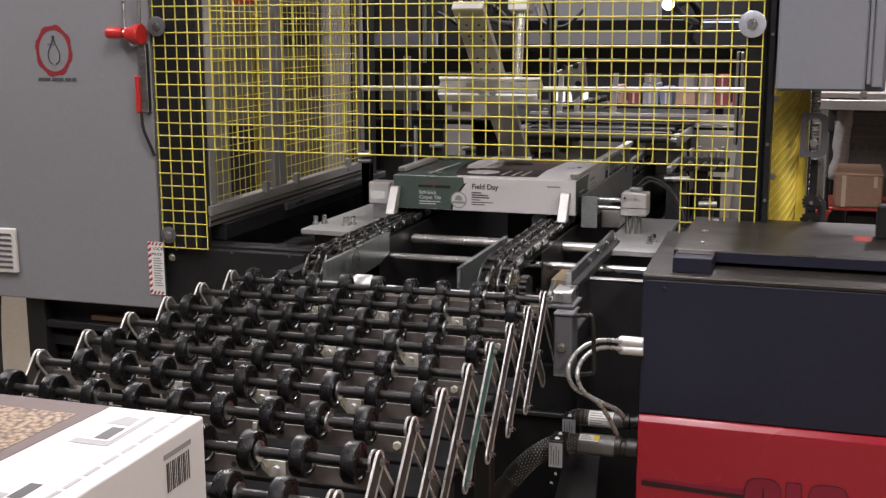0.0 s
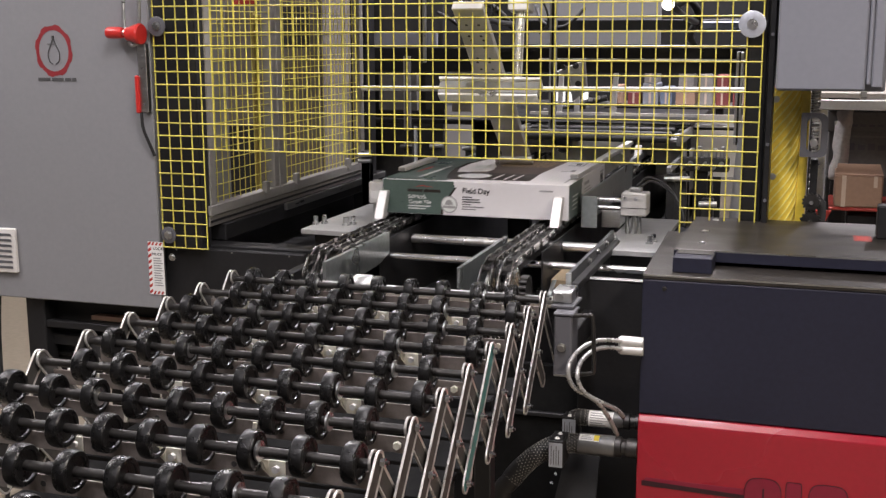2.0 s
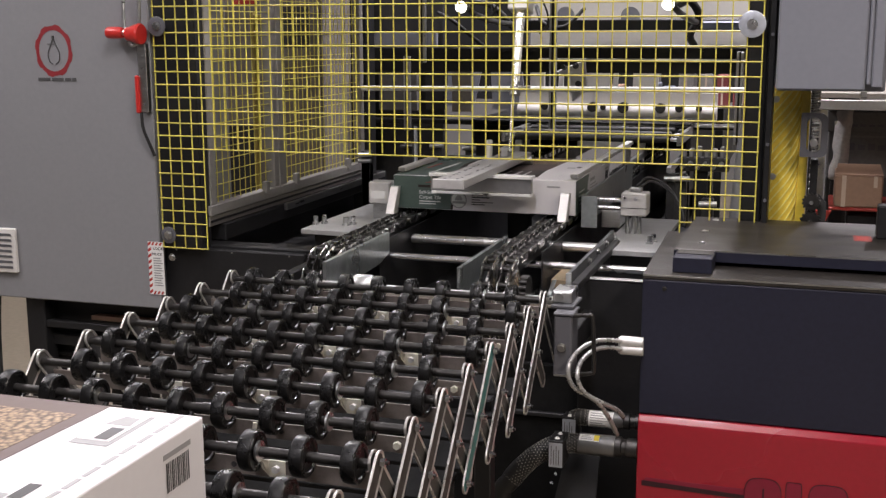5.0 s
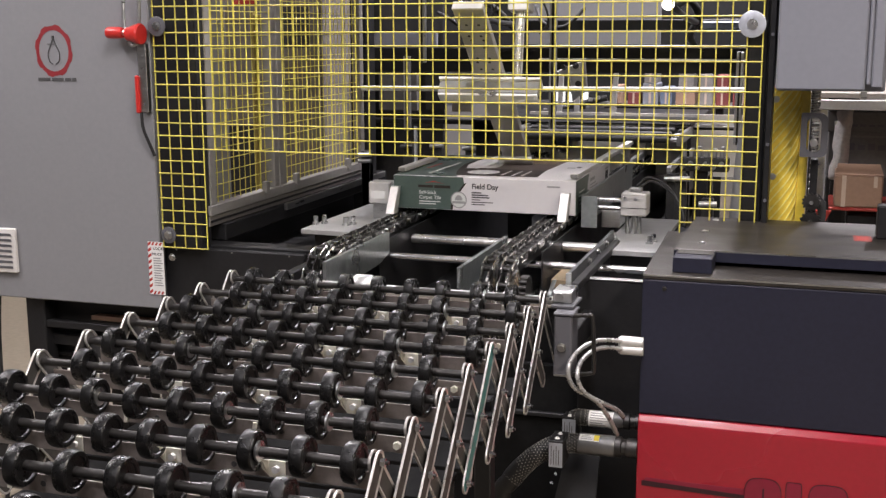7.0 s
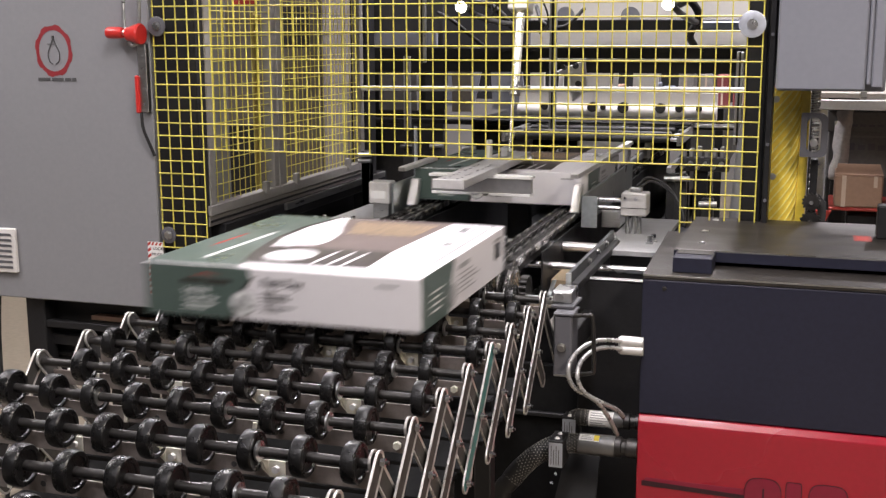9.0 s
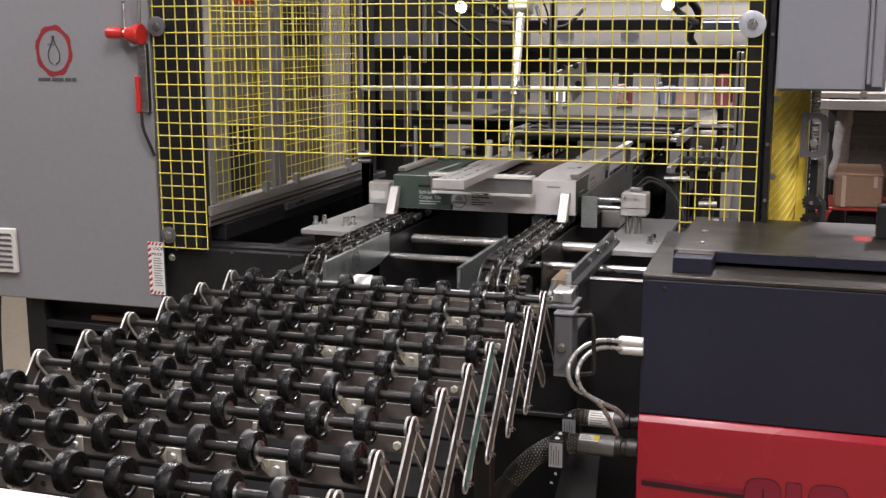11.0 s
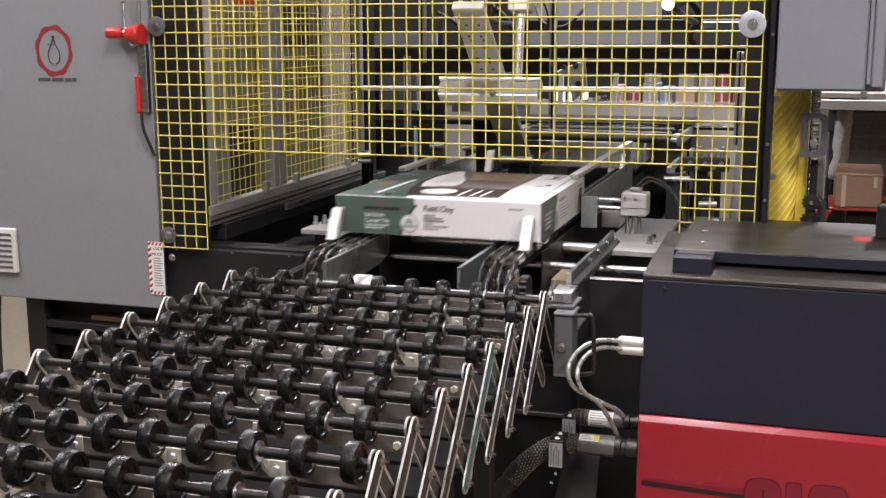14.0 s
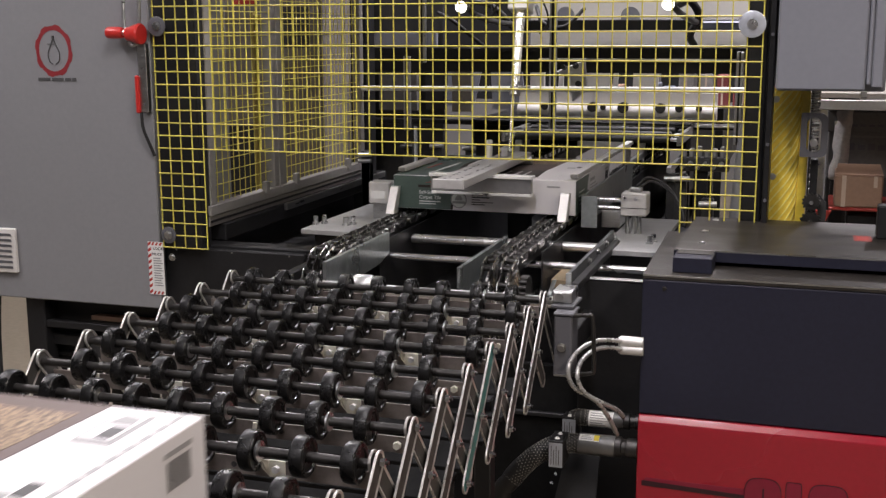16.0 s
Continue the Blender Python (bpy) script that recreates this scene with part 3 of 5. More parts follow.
part("support", box(-.02, .0, -.50, .06, .60, .84, .002), BLACK, cf)
part("drip_pan", box(.0, .60, -.30, .06, .55, .56, .002), BLACK, cf)
part("wood_pad", box(.495, .555, -.10, .04, .78, .80, .002), PAD, cf, "pale wood pad")

# ---- side guides: plates, clamp blocks and edge guides ----
gl = thing("side_guide", (-.08, .2, .70), "aluminium base plate with clamp block and bolts", "guide", "side guides")
part("base_plate", slab([(-.157, .008, .85), (.0, -.004, .85), (.008, .44, .85), (-.145, .44, .85)], (0, 0, 1), .012, bevel=.001), PLATE_ALU, gl)
part("stand_off", box(-.14, .0, .05, .40, .70, .849, .002), BLACK, gl)
part("clamp_block", box(-.053, .004, .2, .25, .902, .958, .003), ALU_WHITE, gl)
part("label", box(-.046, -.006, .1985, .1995, .915, .935), PAPER, gl)
part("block_foot", box(-.045, -.002, .21, .245, .862, .9015, .002), STEEL, gl)
part("guide_plate", box(.010, .016, .20, .95, .875, .955, .001), PLATE, gl, "blue-grey steel edge guide")
for x, y in ((-.146, .075), (-.132, .095), (-.070, .085), (-.056, .10)):
    hexbolt("bolt", (x, y, .862), (0, 0, 1), .006, .022, gl)
gr = thing("side_guide", (.65, .2, .70), "aluminium base plate with clamp block and bolts", "guide", "side guides")
part("base_plate", box(.592, .716, -.045, .41, .85, .862, .001), PLATE_ALU, gr)
part("stand_off", box(.61, .70, -.01, .40, .70, .849, .002), BLACK, gr)
part("clamp_block", box(.606, .668, .15, .20, .908, .962, .003), ALU_WHITE, gr)
part("block_top", box(.622, .652, .165, .195, .9625, .972, .002), ALU, gr)
part("block_groove", box(.6055, .6685, .149, .1495, .926, .9275), DARK, gr)
for x in (.616, .641):
    hexbolt("block_bolt", (x, .1498, .949), (0, -1, 0), .0032, .003, gr)
for x in (.619, .634, .648):
    part("foot_pin", rod((x, .175, .862), (x, .175, .907), .005), STEEL, gr)
for x, y in ((.600, .045), (.604, .080), (.689, .055), (.695, .080)):
    hexbolt("bolt", (x, y, .862), (0, 0, 1), .006, .018, gr)
for z in (.918, .938):
    part("guide_rod", rod((.525, .20, z), (.606, .20, z), .006), CHROME, gr)
part("guide_plate", box(.506, .512, .185, .95, .870, .947, .001), PLATE, gr, "blue-grey steel edge guide")
part("end_plate", box(.506, .545, .180, .186, .870, .947, .001), PLATE, gr)
part("inner_block", box(.545, .59, .24, .33, .862, .905, .002), STEEL, gr)
part("air_hose", pipe([(.645, .2, .972), (.67, .21, .985), (.715, .19, .965), (.75, .12, .935), (.765, .08, .90)], .003, seg=8), RUBBER, gr, "black air hose")
part("air_hose", pipe([(.635, .2, .972), (.66, .22, .992), (.705, .21, .975), (.745, .14, .94), (.762, .09, .90)], .003, seg=8), RUBBER, gr, "black air hose")
# overhead edge strips
for name_x, y0, y1 in ((.030, .20, .46), (.478, .18, 1.05)):
    st = thing("hold_down_strip", (name_x, y0, .988), "bare aluminium hold-down strip along the carton edge", "guide strip", "hold-down strips")
    part("strip", box(name_x, name_x + .020, y0, y1, .988, .999, .001), ALU_WHITE, st)
    part("end_cap", box(name_x + .002, name_x + .018, y0 - .003, y0 - .0003, .989, .998), STEEL, st)
    part("post", box(name_x + .004, name_x + .016, y1 - .05, y1 - .03, .70, .9875), STEEL, st)

# ---- conduit, connectors and hose beside the roller bed ----
PLUG = mat("dark_grey_plug_shell", (0.16, 0.16, 0.16), 0.35, metal=0.6, vary=0.15)
sk = thing("skirt_panel", (.55, -.285, 0), "black steel skirt panel under the chain conveyor", "panel")
part("sheet", box(.33, .735, -.290, -.280, 0, .66, .002), MATT_BLACK, sk)
hb = thing("handle_bracket", (.62, -.55, .72), "grey steel bracket with a pull handle", "bracket")
part("bracket", box(.604, .637, -.56, -.50, .722, .8365, .003), BRACKET, hb)
part("fold", box(.606, .635, -.5625, -.5603, .724, .727), STEEL, hb)
part("top_flange", box(.603, .640, -.562, -.50, .837, .8415, .001), BRACKET, hb)
part("handle", pipe([(.637, -.55, .836), (.664, -.55, .838), (.673, -.55, .831), (.677, -.55, .745), (.670, -.55, .731), (.637, -.55, .727)], .004, seg=8), AXLE, hb)
part("washer", lathe([(.003, 0), (.0085, 0), (.0085, .0012), (.003, .0012)], (.619, -.5603, .778), (0, -1, 0), seg=18), STEEL, hb)
hexbolt("bolt", (.619, -.5616, .778), (0, -1, 0), .0052, .005, hb, STEEL)
part("arm", box(.610, .630, -.4995, -.311, .74, .79, .002), BLACK, hb)
cd = thing("flexible_conduit", (.70, -.43, .6), "bright corrugated metal conduit loop with white plug", "conduit")
part("hose", pipe([(0.7225, -0.462, 0.7712), (0.6763, -0.500, 0.7796), (0.6495, -0.550, 0.7727), (0.6375, -0.585, 0.7499), (0.6474, -0.585, 0.7140), (0.6842, -0.560, 0.6854), (0.7140, -0.520, 0.6572), (0.7232, -0.490, 0.6341)], .0048, seg=10, rings=16), CONDUIT, cd)
part("hose", pipe([(0.7229, -0.462, 0.7560), (0.6818, -0.500, 0.7661), (0.6601, -0.550, 0.7609), (0.6540, -0.585, 0.7409), (0.6628, -0.585, 0.7102), (0.6894, -0.560, 0.6784), (0.7041, -0.520, 0.6345), (0.7125, -0.490, 0.5976)], .0048, seg=10, rings=16), CONDUIT, cd)
for x, z in ((0.7225, 0.7712), (0.7229, 0.7560)):
    part("plug", rod((x - .012, -.462, z), (x + .03, -.462, z), .0105, seg=12), ALU_WHITE, cd)
    part("plug_ring", rod((x - .016, -.462, z), (x - .012, -.462, z), .0085, seg=12), STEEL, cd)
cn = thing("cable_connector", (.68, -.45, .56), "grey cable plugs with printed labels and black braided hose", "connector")


def arc_label(x0, x1, y, z, r, a0, a1):
    """A label wrapped round a plug that lies along x; angles from the front, upwards, in degrees."""
    bm = bmesh.new()
    rings = []
    for i in range(13):
        a = radians(a0 + (a1 - a0) * i / 12)
        rings.append([bm.verts.new((x, y - rr * math.cos(a), z + rr * math.sin(a))) for x, rr in ((x0, r), (x1, r), (x1, r + .0004), (x0, r + .0004))])
    for p, q in zip(rings, rings[1:]):
        for i in range(4):
            bm.faces.new((p[i], p[(i + 1) % 4], q[(i + 1) % 4], q[i]))
    bm.faces.new(rings[0])
    bm.faces.new(rings[-1][::-1])
    bmesh.ops.recalc_face_normals(bm, faces=bm.faces)
    return bm


def braid_threads(line, r):
    """Pale crossing threads laid on a hose: short dashes in a diamond weave."""
    bm = bmesh.new()
    pts = [Vector(p) for p in line]
    ext = [2 * pts[0] - pts[1], *pts, 2 * pts[-1] - pts[-2]]
    dense = []
    for i in range(1, len(ext) - 2):
        a, b, c, d = ext[i - 1:i + 3]
        for k in range(40):
            t = k / 40
            dense.append(0.5 * ((2 * b) + (c - a) * t + (2 * a - 5 * b + 4 * c - d) * t * t + (3 * b - a - 3 * c + d) * t ** 3))
    gone, row = 0.0, 0
    for p, q in zip(dense, dense[1:]):
        gone += (q - p).length
        if gone < .0045:
            continue
        gone, row = 0.0, row + 1
        t = (q - p).normalized()
        u = t.cross(Vector((0, -1, 0))).normalized()
        v = t.cross(u)
        for k in range(18):
            a = 2 * math.pi * (k + .5 * (row % 2)) / 18
            n = math.cos(a) * u + math.sin(a) * v
            w = t.cross(n)
            c = p + n * (r + .0002)
            lean = (w * .0011 + t * .0009) if (row // 2) % 2 else (w * .0011 - t * .0009)
            side = t * .0007
            f = [bm.verts.new(c + o) for o in (lean + side, lean - side, -lean - side, -lean + side)]
            top = [bm.verts.new(x.co + n * .0006) for x in f]
            bm.faces.new(top)
            for i in range(4):
                bm.faces.new((f[i], f[(i + 1) % 4], top[(i + 1) % 4], top[i]))
    bmesh.ops.recalc_face_normals(bm, faces=bm.faces)
    return bm


for y, z, rad, x0 in ((-.40, .5935, .0165, .640), (-.46, .562, .0205, .634)):
    part("plug_body", lathe([(rad * .8, 0), (rad, .003), (rad, .068), (rad * .92, .071)], (x0, y, z), (1, 0, .01), seg=22), PLUG, cn)
    part("coupling", lathe([(rad * .9, 0), (rad * .98, .001), (rad * .98, .012), (rad * .78, .013), (rad * .78, .022), (rad * .92, .023), (rad * .92, .042)], (x0 + .0712, y, z + .0007), (1, 0, .01), seg=22), AXLE, cn)
    if y < -.43:
        part("label", arc_label(x0 + .004, x0 + .042, y, z, rad + .0002, 38, 80), PAPER, cn, "white label with a yellow mark")
        part("label_mark", arc_label(x0 + .032, x0 + .042, y, z, rad + .0008, 42, 78), YELLOW_INK, cn)
        for k in range(3):
            part("print_bar", arc_label(x0 + .007, x0 + .029 - .003 * k, y, z, rad + .0008, 46 + 10 * k, 49 + 10 * k), GREY_INK, cn)
        line = [(x0 + .002, y, z), (.612, y - .005, z - .001), (.584, y - .012, z - .008), (.545, y - .03, z - .034), (.510, y - .04, z - .075), (.488, y - .04, z - .15), (.47, y - .04, .0)]
        rr = .0185
    else:
        part("label", arc_label(x0 + .004, x0 + .052, y, z, rad + .0002, -50, 80), PAPER, cn, "white label with printed lines")
        for k in range(7):
            part("print_bar", arc_label(x0 + .008, x0 + .044 - .006 * (k % 3), y, z, rad + .0008, -44 + 16 * k, -38 + 16 * k), GREY_INK, cn)
        line = [(x0 + .002, y, z), (.622, y, z), (.606, y + .03, z - .02), (.600, y + .06, z - .08), (.598, y + .07, .40), (.596, y + .07, 0)]
        rr = .0155
    hose = part("braided_hose", pipe(line, rr, seg=14), BRAID, cn, "black braided hose")
    part("braid", braid_threads(line[:5], rr), THREAD, hose)
for x, y0, y1, z0, z1 in ((.587, -.512, -.455, .528, .581), (.592, -.415, -.38, .556, .596)):
    tg = part("tag_block", box(x, x + .028, y0, y1, z0, z1, .0015), BLACK, cn)
    part("tag_label", box(x + .001, x + .027, y0 - .0008, y0 - .0002, z0 + .001, z1 - .004), WASHER, tg, "pale printed plate")
    for k in range(4):
        part("print_bar", box(x + .005 + .0048 * k, x + .0062 + .0048 * k, y0 - .0013, y0 - .0009, z0 + .006, z1 - .010 - .007 * (k % 2)), TEXT_INK, tg)
    for f in (.25, .7):
        hexbolt("screw", (x + .014, y0 + (y1 - y0) * f, z1), (0, 0, 1), .0035, .003, cn, BRIGHT)
for x, y, z in ((.600, -.505, .512), (.594, -.510, .495)):
    part("plate_screw", rod((x, y, z), (x, y - .004, z + .003), .003, seg=8), ZINC, cn)
part("bracket_plate", slab([(.57, -.53, .30), (.67, -.53, .30), (.665, -.38, .535), (.60, -.38, .535)], (0, -.8, .6), .006), BLACK, cn)

# ---- folding gravity roller bed ----
bed = thing("roller_conveyor", (.28, -2.3, 0), "expanding skate-wheel conveyor with worn steel links", "conveyor")
PITCH, Y0, AZ = .1175, -.583, .8685
ROWS = 33
wm = part("wheel", lathe([(.0075, -.0062), (.0170, -.0062), (.0182, -.0082), (.0226, -.0085), (.0239, -.0072), (.0244, -.0035), (.0245, 0), (.0244, .0035), (.0239, .0072), (.0226, .0085), (.0182, .0082), (.0170, .0062), (.0075, .0062)], (0, 0, 0), (1, 0, 0), seg=26), WHEEL, None)
hubm = part("spacer", rod((-.010, 0, 0), (.010, 0, 0), .0078, seg=10), AXLE, None)
axm = part("axle", rod((-.03, 0, 0), (.592, 0, 0), .0062, seg=10), AXLE, None)
FACING = Vector((0, -1, 0))
barm = part("cross_bar", slab([(-.020, .0190, -.0165), (.578, .0190, -.0165), (.578, .0190, -.0380), (-.020, .0190, -.0380)], FACING, .002, bevel=.0004), TAN, None)
holem = part("hole", lathe([(.0036, 0), (.0036, .0006)], (0, .0169, -.0270), FACING, seg=12), DARK, None)
tabbm = slab([(-.0105, .0166, -.0155), (.0105, .0166, -.0155), (.0105, .0166, -.0365), (-.0105, .0166, -.0365)], FACING, .002, bevel=.0004)
slab([(-.0175, .000, -.009), (-.0125, .000, -.009), (-.0100, .0150, -.0160), (-.0100, .0150, -.0350), (-.0150, .0090, -.0250)], (.3, -.9, .2), .0018, tabbm)
tabm = part("tab", tabbm, BRASS, None)
boltm = part("tab_bolt", rod((0, .0145, -.0255), (0, .0090, -.0255), .0046, seg=6, smooth=False), BRIGHT, None)
clipm = part("clip", slab([(-.0030, .0166, -.0180), (.0030, .0166, -.0180), (.0012, .0166, -.0370), (-.0042, .0166, -.0370)], FACING, .003, bevel=.0004), BRASS, None)
# Added black plate: stands in for the shade below each row.
lowm = part("lower_tie", box(.0, .565, -.052, .052, -.166, -.158, .001), MATT_BLACK, None)
ringm = part("hanger", lathe([(.009, -.0015), (.0125, -.0015), (.0125, .0015), (.009, .0015)], (0, 0, 0), (1, 0, 0), seg=14), ZINC, None)
LEN = math.hypot(PITCH + .02, .158)
lbm = bmesh.new()
prof = []
for k in range(8):
    a = math.pi * k / 7
    prof.append((0, .0135 * math.cos(a), .0135 * math.sin(a)))
for k in range(8):
    a = math.pi + math.pi * k / 7
    prof.append((0, .0135 * math.cos(a), -LEN + .0135 * math.sin(a)))
slab(prof, (1, 0, 0), .0034, lbm, bevel=.0005)
lbm.normal_update()
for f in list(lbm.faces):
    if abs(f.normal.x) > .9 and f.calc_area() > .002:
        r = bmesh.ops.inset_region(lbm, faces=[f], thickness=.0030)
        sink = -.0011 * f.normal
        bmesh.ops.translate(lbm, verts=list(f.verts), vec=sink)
        # The sunk face takes the darker second material.
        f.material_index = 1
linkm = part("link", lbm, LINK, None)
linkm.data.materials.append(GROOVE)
pbm = rod((0, 0, 0), (.0055, 0, 0), .0050, seg=6, smooth=False)
nut_faces = len(pbm.faces)
rod((.0055, 0, 0), (.0095, 0, 0), .0026, pbm, seg=8)
pbm.faces.ensure_lookup_table()
for f in pbm.faces[nut_faces:]:
    f.material_index = 1
pinm = part("pin", pbm, ZINC, None)
pinm.data.materials.append(AXLE)
endm = part("bar_bolt", rod((0, .0166, -.0270), (0, .0105, -.0270), .0052, seg=6, smooth=False), BRASS, None)
rng = random.Random(4)
for j in range(ROWS):
    y = Y0 - PITCH * j
    par = bed
    o = Vector((0, y, AZ)) - Vector(bed.location)
    same(axm, "axle", o, par)
    off = .5640 if j % 2 else .5320
    for k in range(9):
        x = off - .0645 * k + rng.uniform(-.002, .002)
        w = same(wm, "wheel", o + Vector((x, 0, 0)), par, (rng.uniform(0, 6.2), 0, 0))
        if (k + j) % 3 == 0:
            same(hubm, "spacer", o + Vector((x - .02, 0, 0)), par)
    same(barm, "cross_bar", o, par)
    same(lowm, "lower_tie", o + Vector((0, -.0205, 0)), par)
    if j % 2 == 0:
        same(endm, "bar_bolt", o + Vector((.566, 0, 0)), par)
    for x in (.548, .40, .22, .06)[j % 2 == 0:]:
        same(holem, "hole", o + Vector((x + rng.uniform(-.01, .01), 0, 0)), par)
    if j % 2 and j < 16:
        for x in (.460, .323, .186, .049):
            same(tabm, "tab", o + Vector((x, 0, 0)), par)
            same(boltm, "tab_bolt", o + Vector((x, 0, 0)), par)
            same(ringm, "hanger", o + Vector((x - .014, 0, 0)), par)
    elif j < 16:
        for x in (.50, .36, .17):
            same(ringm, "hanger", o + Vector((x - .018, 0, 0)), par)
            same(clipm, "clip", o + Vector((x + .012, 0, 0)), par)
    for sx, s in ((.584, 1), (-.026, -1)):
        for dy, dx in ((-1, .0075), (1, .0005)):
            ang = math.atan2(dy * (PITCH + .02), .158)
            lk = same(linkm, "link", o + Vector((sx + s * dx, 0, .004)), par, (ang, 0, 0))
            if j == 3 and s > 0 and dy < 0:
                lk.data = lk.data.copy()
                lk.data.materials[1] = TEAL
                tagged(lk, "steel link with chipped teal and orange paint")
        if s < 0:
            continue
        same(pinm, "pin", o + Vector((sx + (.0115 if s > 0 else -.006), 0, .004)), par, (0, 0, 0 if s > 0 else math.pi))
        same(pinm, "pin", o + Vector((sx + (.0115 if s > 0 else -.006), -(PITCH + .02) / 2, -.075)), par, (0, 0, 0 if s > 0 else math.pi))
        same(pinm, "pin", o + Vector((sx + (.0115 if s > 0 else -.006), -(PITCH + .02), -.152)), par, (0, 0, 0 if s > 0 else math.pi))
for ob in (endm, lowm, wm, hubm, axm, barm, holem, tabm, boltm, clipm, ringm, linkm, pinm):
    bpy.data.objects.remove(ob)
for y in (-.75, -2.4, -4.1):
    for x in (.05, .51):
        part("stand_leg", box(x, x + .03, y, y + .03, 0, .70, .003), BLACK, bed)
    part("stand_bar", box(.05, .54, y, y + .03, .70, .73, .003), BLACK, bed)


# ---- behind the guard: press machine in the background ----
bk = thing("rear_machine", (.2, 1.5, 0), "black rear machine frame with pale ledges", "machine frame")
for x in (-.46, .86):
    part("post", box(x - .03, x + .03, 1.15, 1.23, 0, 2.2, .004), BLACK, bk)
for z0, z1 in ((1.335, 1.372), (1.19, 1.276), (1.0, 1.016)):
    part("beam", box(-.55 if z0 < 1.3 else .02, .90, 1.48, 1.53, z0, z1, .003), BLACK, bk)
part("ledge", box(.05, .86, 1.44, 1.53, 1.2765, 1.285, .001), ALU_WHITE, bk)
part("ledge", box(.10, .86, 1.44, 1.479, 1.232, 1.240, .001), ALU_WHITE, bk)
part("ledge", box(.10, .86, 1.42, 1.53, 1.0125, 1.018, .001), ALU, bk)
# The panel reaches above view to block the rear lamps.
part("back_panel", box(-1.2, 1.2, 2.35, 2.38, 1.04, 2.3), BLACK, bk)
# Added plate above view, keeps ceiling light off the arriving cartons.
part("top_cover", box(-.50, .92, .40, 1.13, 1.60, 1.61, .002), BLACK, bk)
# Added black tunnel: shades the waiting cartons and hides them.
part("tunnel_roof", box(-.12, .64, 1.36, 5.9, 1.022, 1.030, .002), BLACK, bk)
part("tunnel_side", box(-.12, -.11, 1.36, 5.9, .70, 1.0215, .002), BLACK, bk)
part("tunnel_side", box(.63, .64, 1.36, 5.9, .70, 1.0215, .002), BLACK, bk)
part("tunnel_end", box(-.12, .64, 5.9, 5.91, .70, 1.03, .002), BLACK, bk)
part("tunnel_floor", box(-.11, .63, 2.2, 5.9, .86, .8995, .002), BLACK, bk)
part("left_panel", box(-.9, -.35, 1.75, 1.78, .5, 1.9, .003), DARK, bk)
bar = thing("tie_bar", (.2, 1.1, 1.15), "bright polished round tie bar", "bar")
part("bar", rod((-.45, 1.1, 1.147), (.83, 1.1, 1.157), .0085), BRIGHT, bar)
for x, z0, z1, m in ((-.302, 1.0, 1.252, ALU), (.80, .98, 1.27, ALU), (.205, 1.0, 1.5, ALU), (-.245, 1.23, 1.6, STEEL)):
    up = thing("upright_profile", (x, 1.2, z0), "slim aluminium upright profile on the rear machine", "upright", "rear uprights")
    part("profile", box(x - .011, x + .011, 1.19, 1.21, z0, z1, .002), m, up)
    part("slot", box(x - .003, x + .003, 1.1885, 1.1895, z0, z1), BLACK, up)
# pale fixed panels and small gear seen between the beams
bg = thing("sheet_metal_cover", (.2, 1.9, 1.2), "pale grey sheet metal cover on the rear machine", "panel")
part("sheet", box(-.05, .46, 1.9, 1.92, 1.28, 1.50, .003), GREY, bg)
part("sheet", box(-.62, -.36, 1.7, 1.72, 1.25, 1.33, .003), GREY_DARK, bg)
part("sheet", box(-.60, -.44, 1.7, 1.72, 1.03, 1.17, .003), KRAFT_DARK, bg)
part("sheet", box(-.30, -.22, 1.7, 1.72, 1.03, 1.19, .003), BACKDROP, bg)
part("sheet", box(-.42, -.34, 1.74, 1.76, 1.03, 1.20, .003), DARK, bg)
sh = thing("side_gearbox", (.28, 1.3, 1.13), "pale cast bearing bracket with bolt holes", "bracket")
part("plate", slab([(.19, 1.30, 1.20), (.29, 1.30, 1.24), (.30, 1.30, 1.14), (.25, 1.30, 1.10), (.24, 1.30, 1.18)], (0, 1, 0), .02, bevel=.002), ALU, sh)
for x, z in ((.22, 1.215), (.26, 1.22), (.27, 1.16)):
    hexbolt("bolt", (x, 1.30, z), (0, -1, 0), .007, .006, sh, DARK)
rack = thing("storage_rack", (.7, 2.2, 0), "steel storage rack with red and white cartons", "rack")
part("shelf_board", box(.22, 1.0, 2.06, 2.34, 1.034, 1.042, .002), STEEL, rack)
for x in (.66, .97):
    part("post", box(x, x + .03, 2.08, 2.11, 0, 1.033, .002), BLACK, rack)
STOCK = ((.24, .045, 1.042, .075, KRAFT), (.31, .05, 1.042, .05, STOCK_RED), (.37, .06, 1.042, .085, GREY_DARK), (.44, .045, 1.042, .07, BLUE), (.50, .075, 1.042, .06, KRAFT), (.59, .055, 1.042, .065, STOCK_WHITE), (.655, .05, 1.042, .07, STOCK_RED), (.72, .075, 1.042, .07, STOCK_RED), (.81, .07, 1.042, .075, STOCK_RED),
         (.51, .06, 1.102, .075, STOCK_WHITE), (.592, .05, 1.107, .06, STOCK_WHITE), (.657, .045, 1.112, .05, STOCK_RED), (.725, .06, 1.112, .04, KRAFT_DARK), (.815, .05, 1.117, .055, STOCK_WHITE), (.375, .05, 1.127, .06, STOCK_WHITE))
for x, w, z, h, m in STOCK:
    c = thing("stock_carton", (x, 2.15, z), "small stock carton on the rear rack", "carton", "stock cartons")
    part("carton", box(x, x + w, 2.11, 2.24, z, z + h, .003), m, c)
    part("tape", box(x + w * .4, x + w * .55, 2.1085, 2.1095, z + .004, z + h - .004), TAPE, c)
bt = thing("feed_belt", (.05, 1.95, 1.0), "dark sloping feed chain on the rear machine", "feed chain")
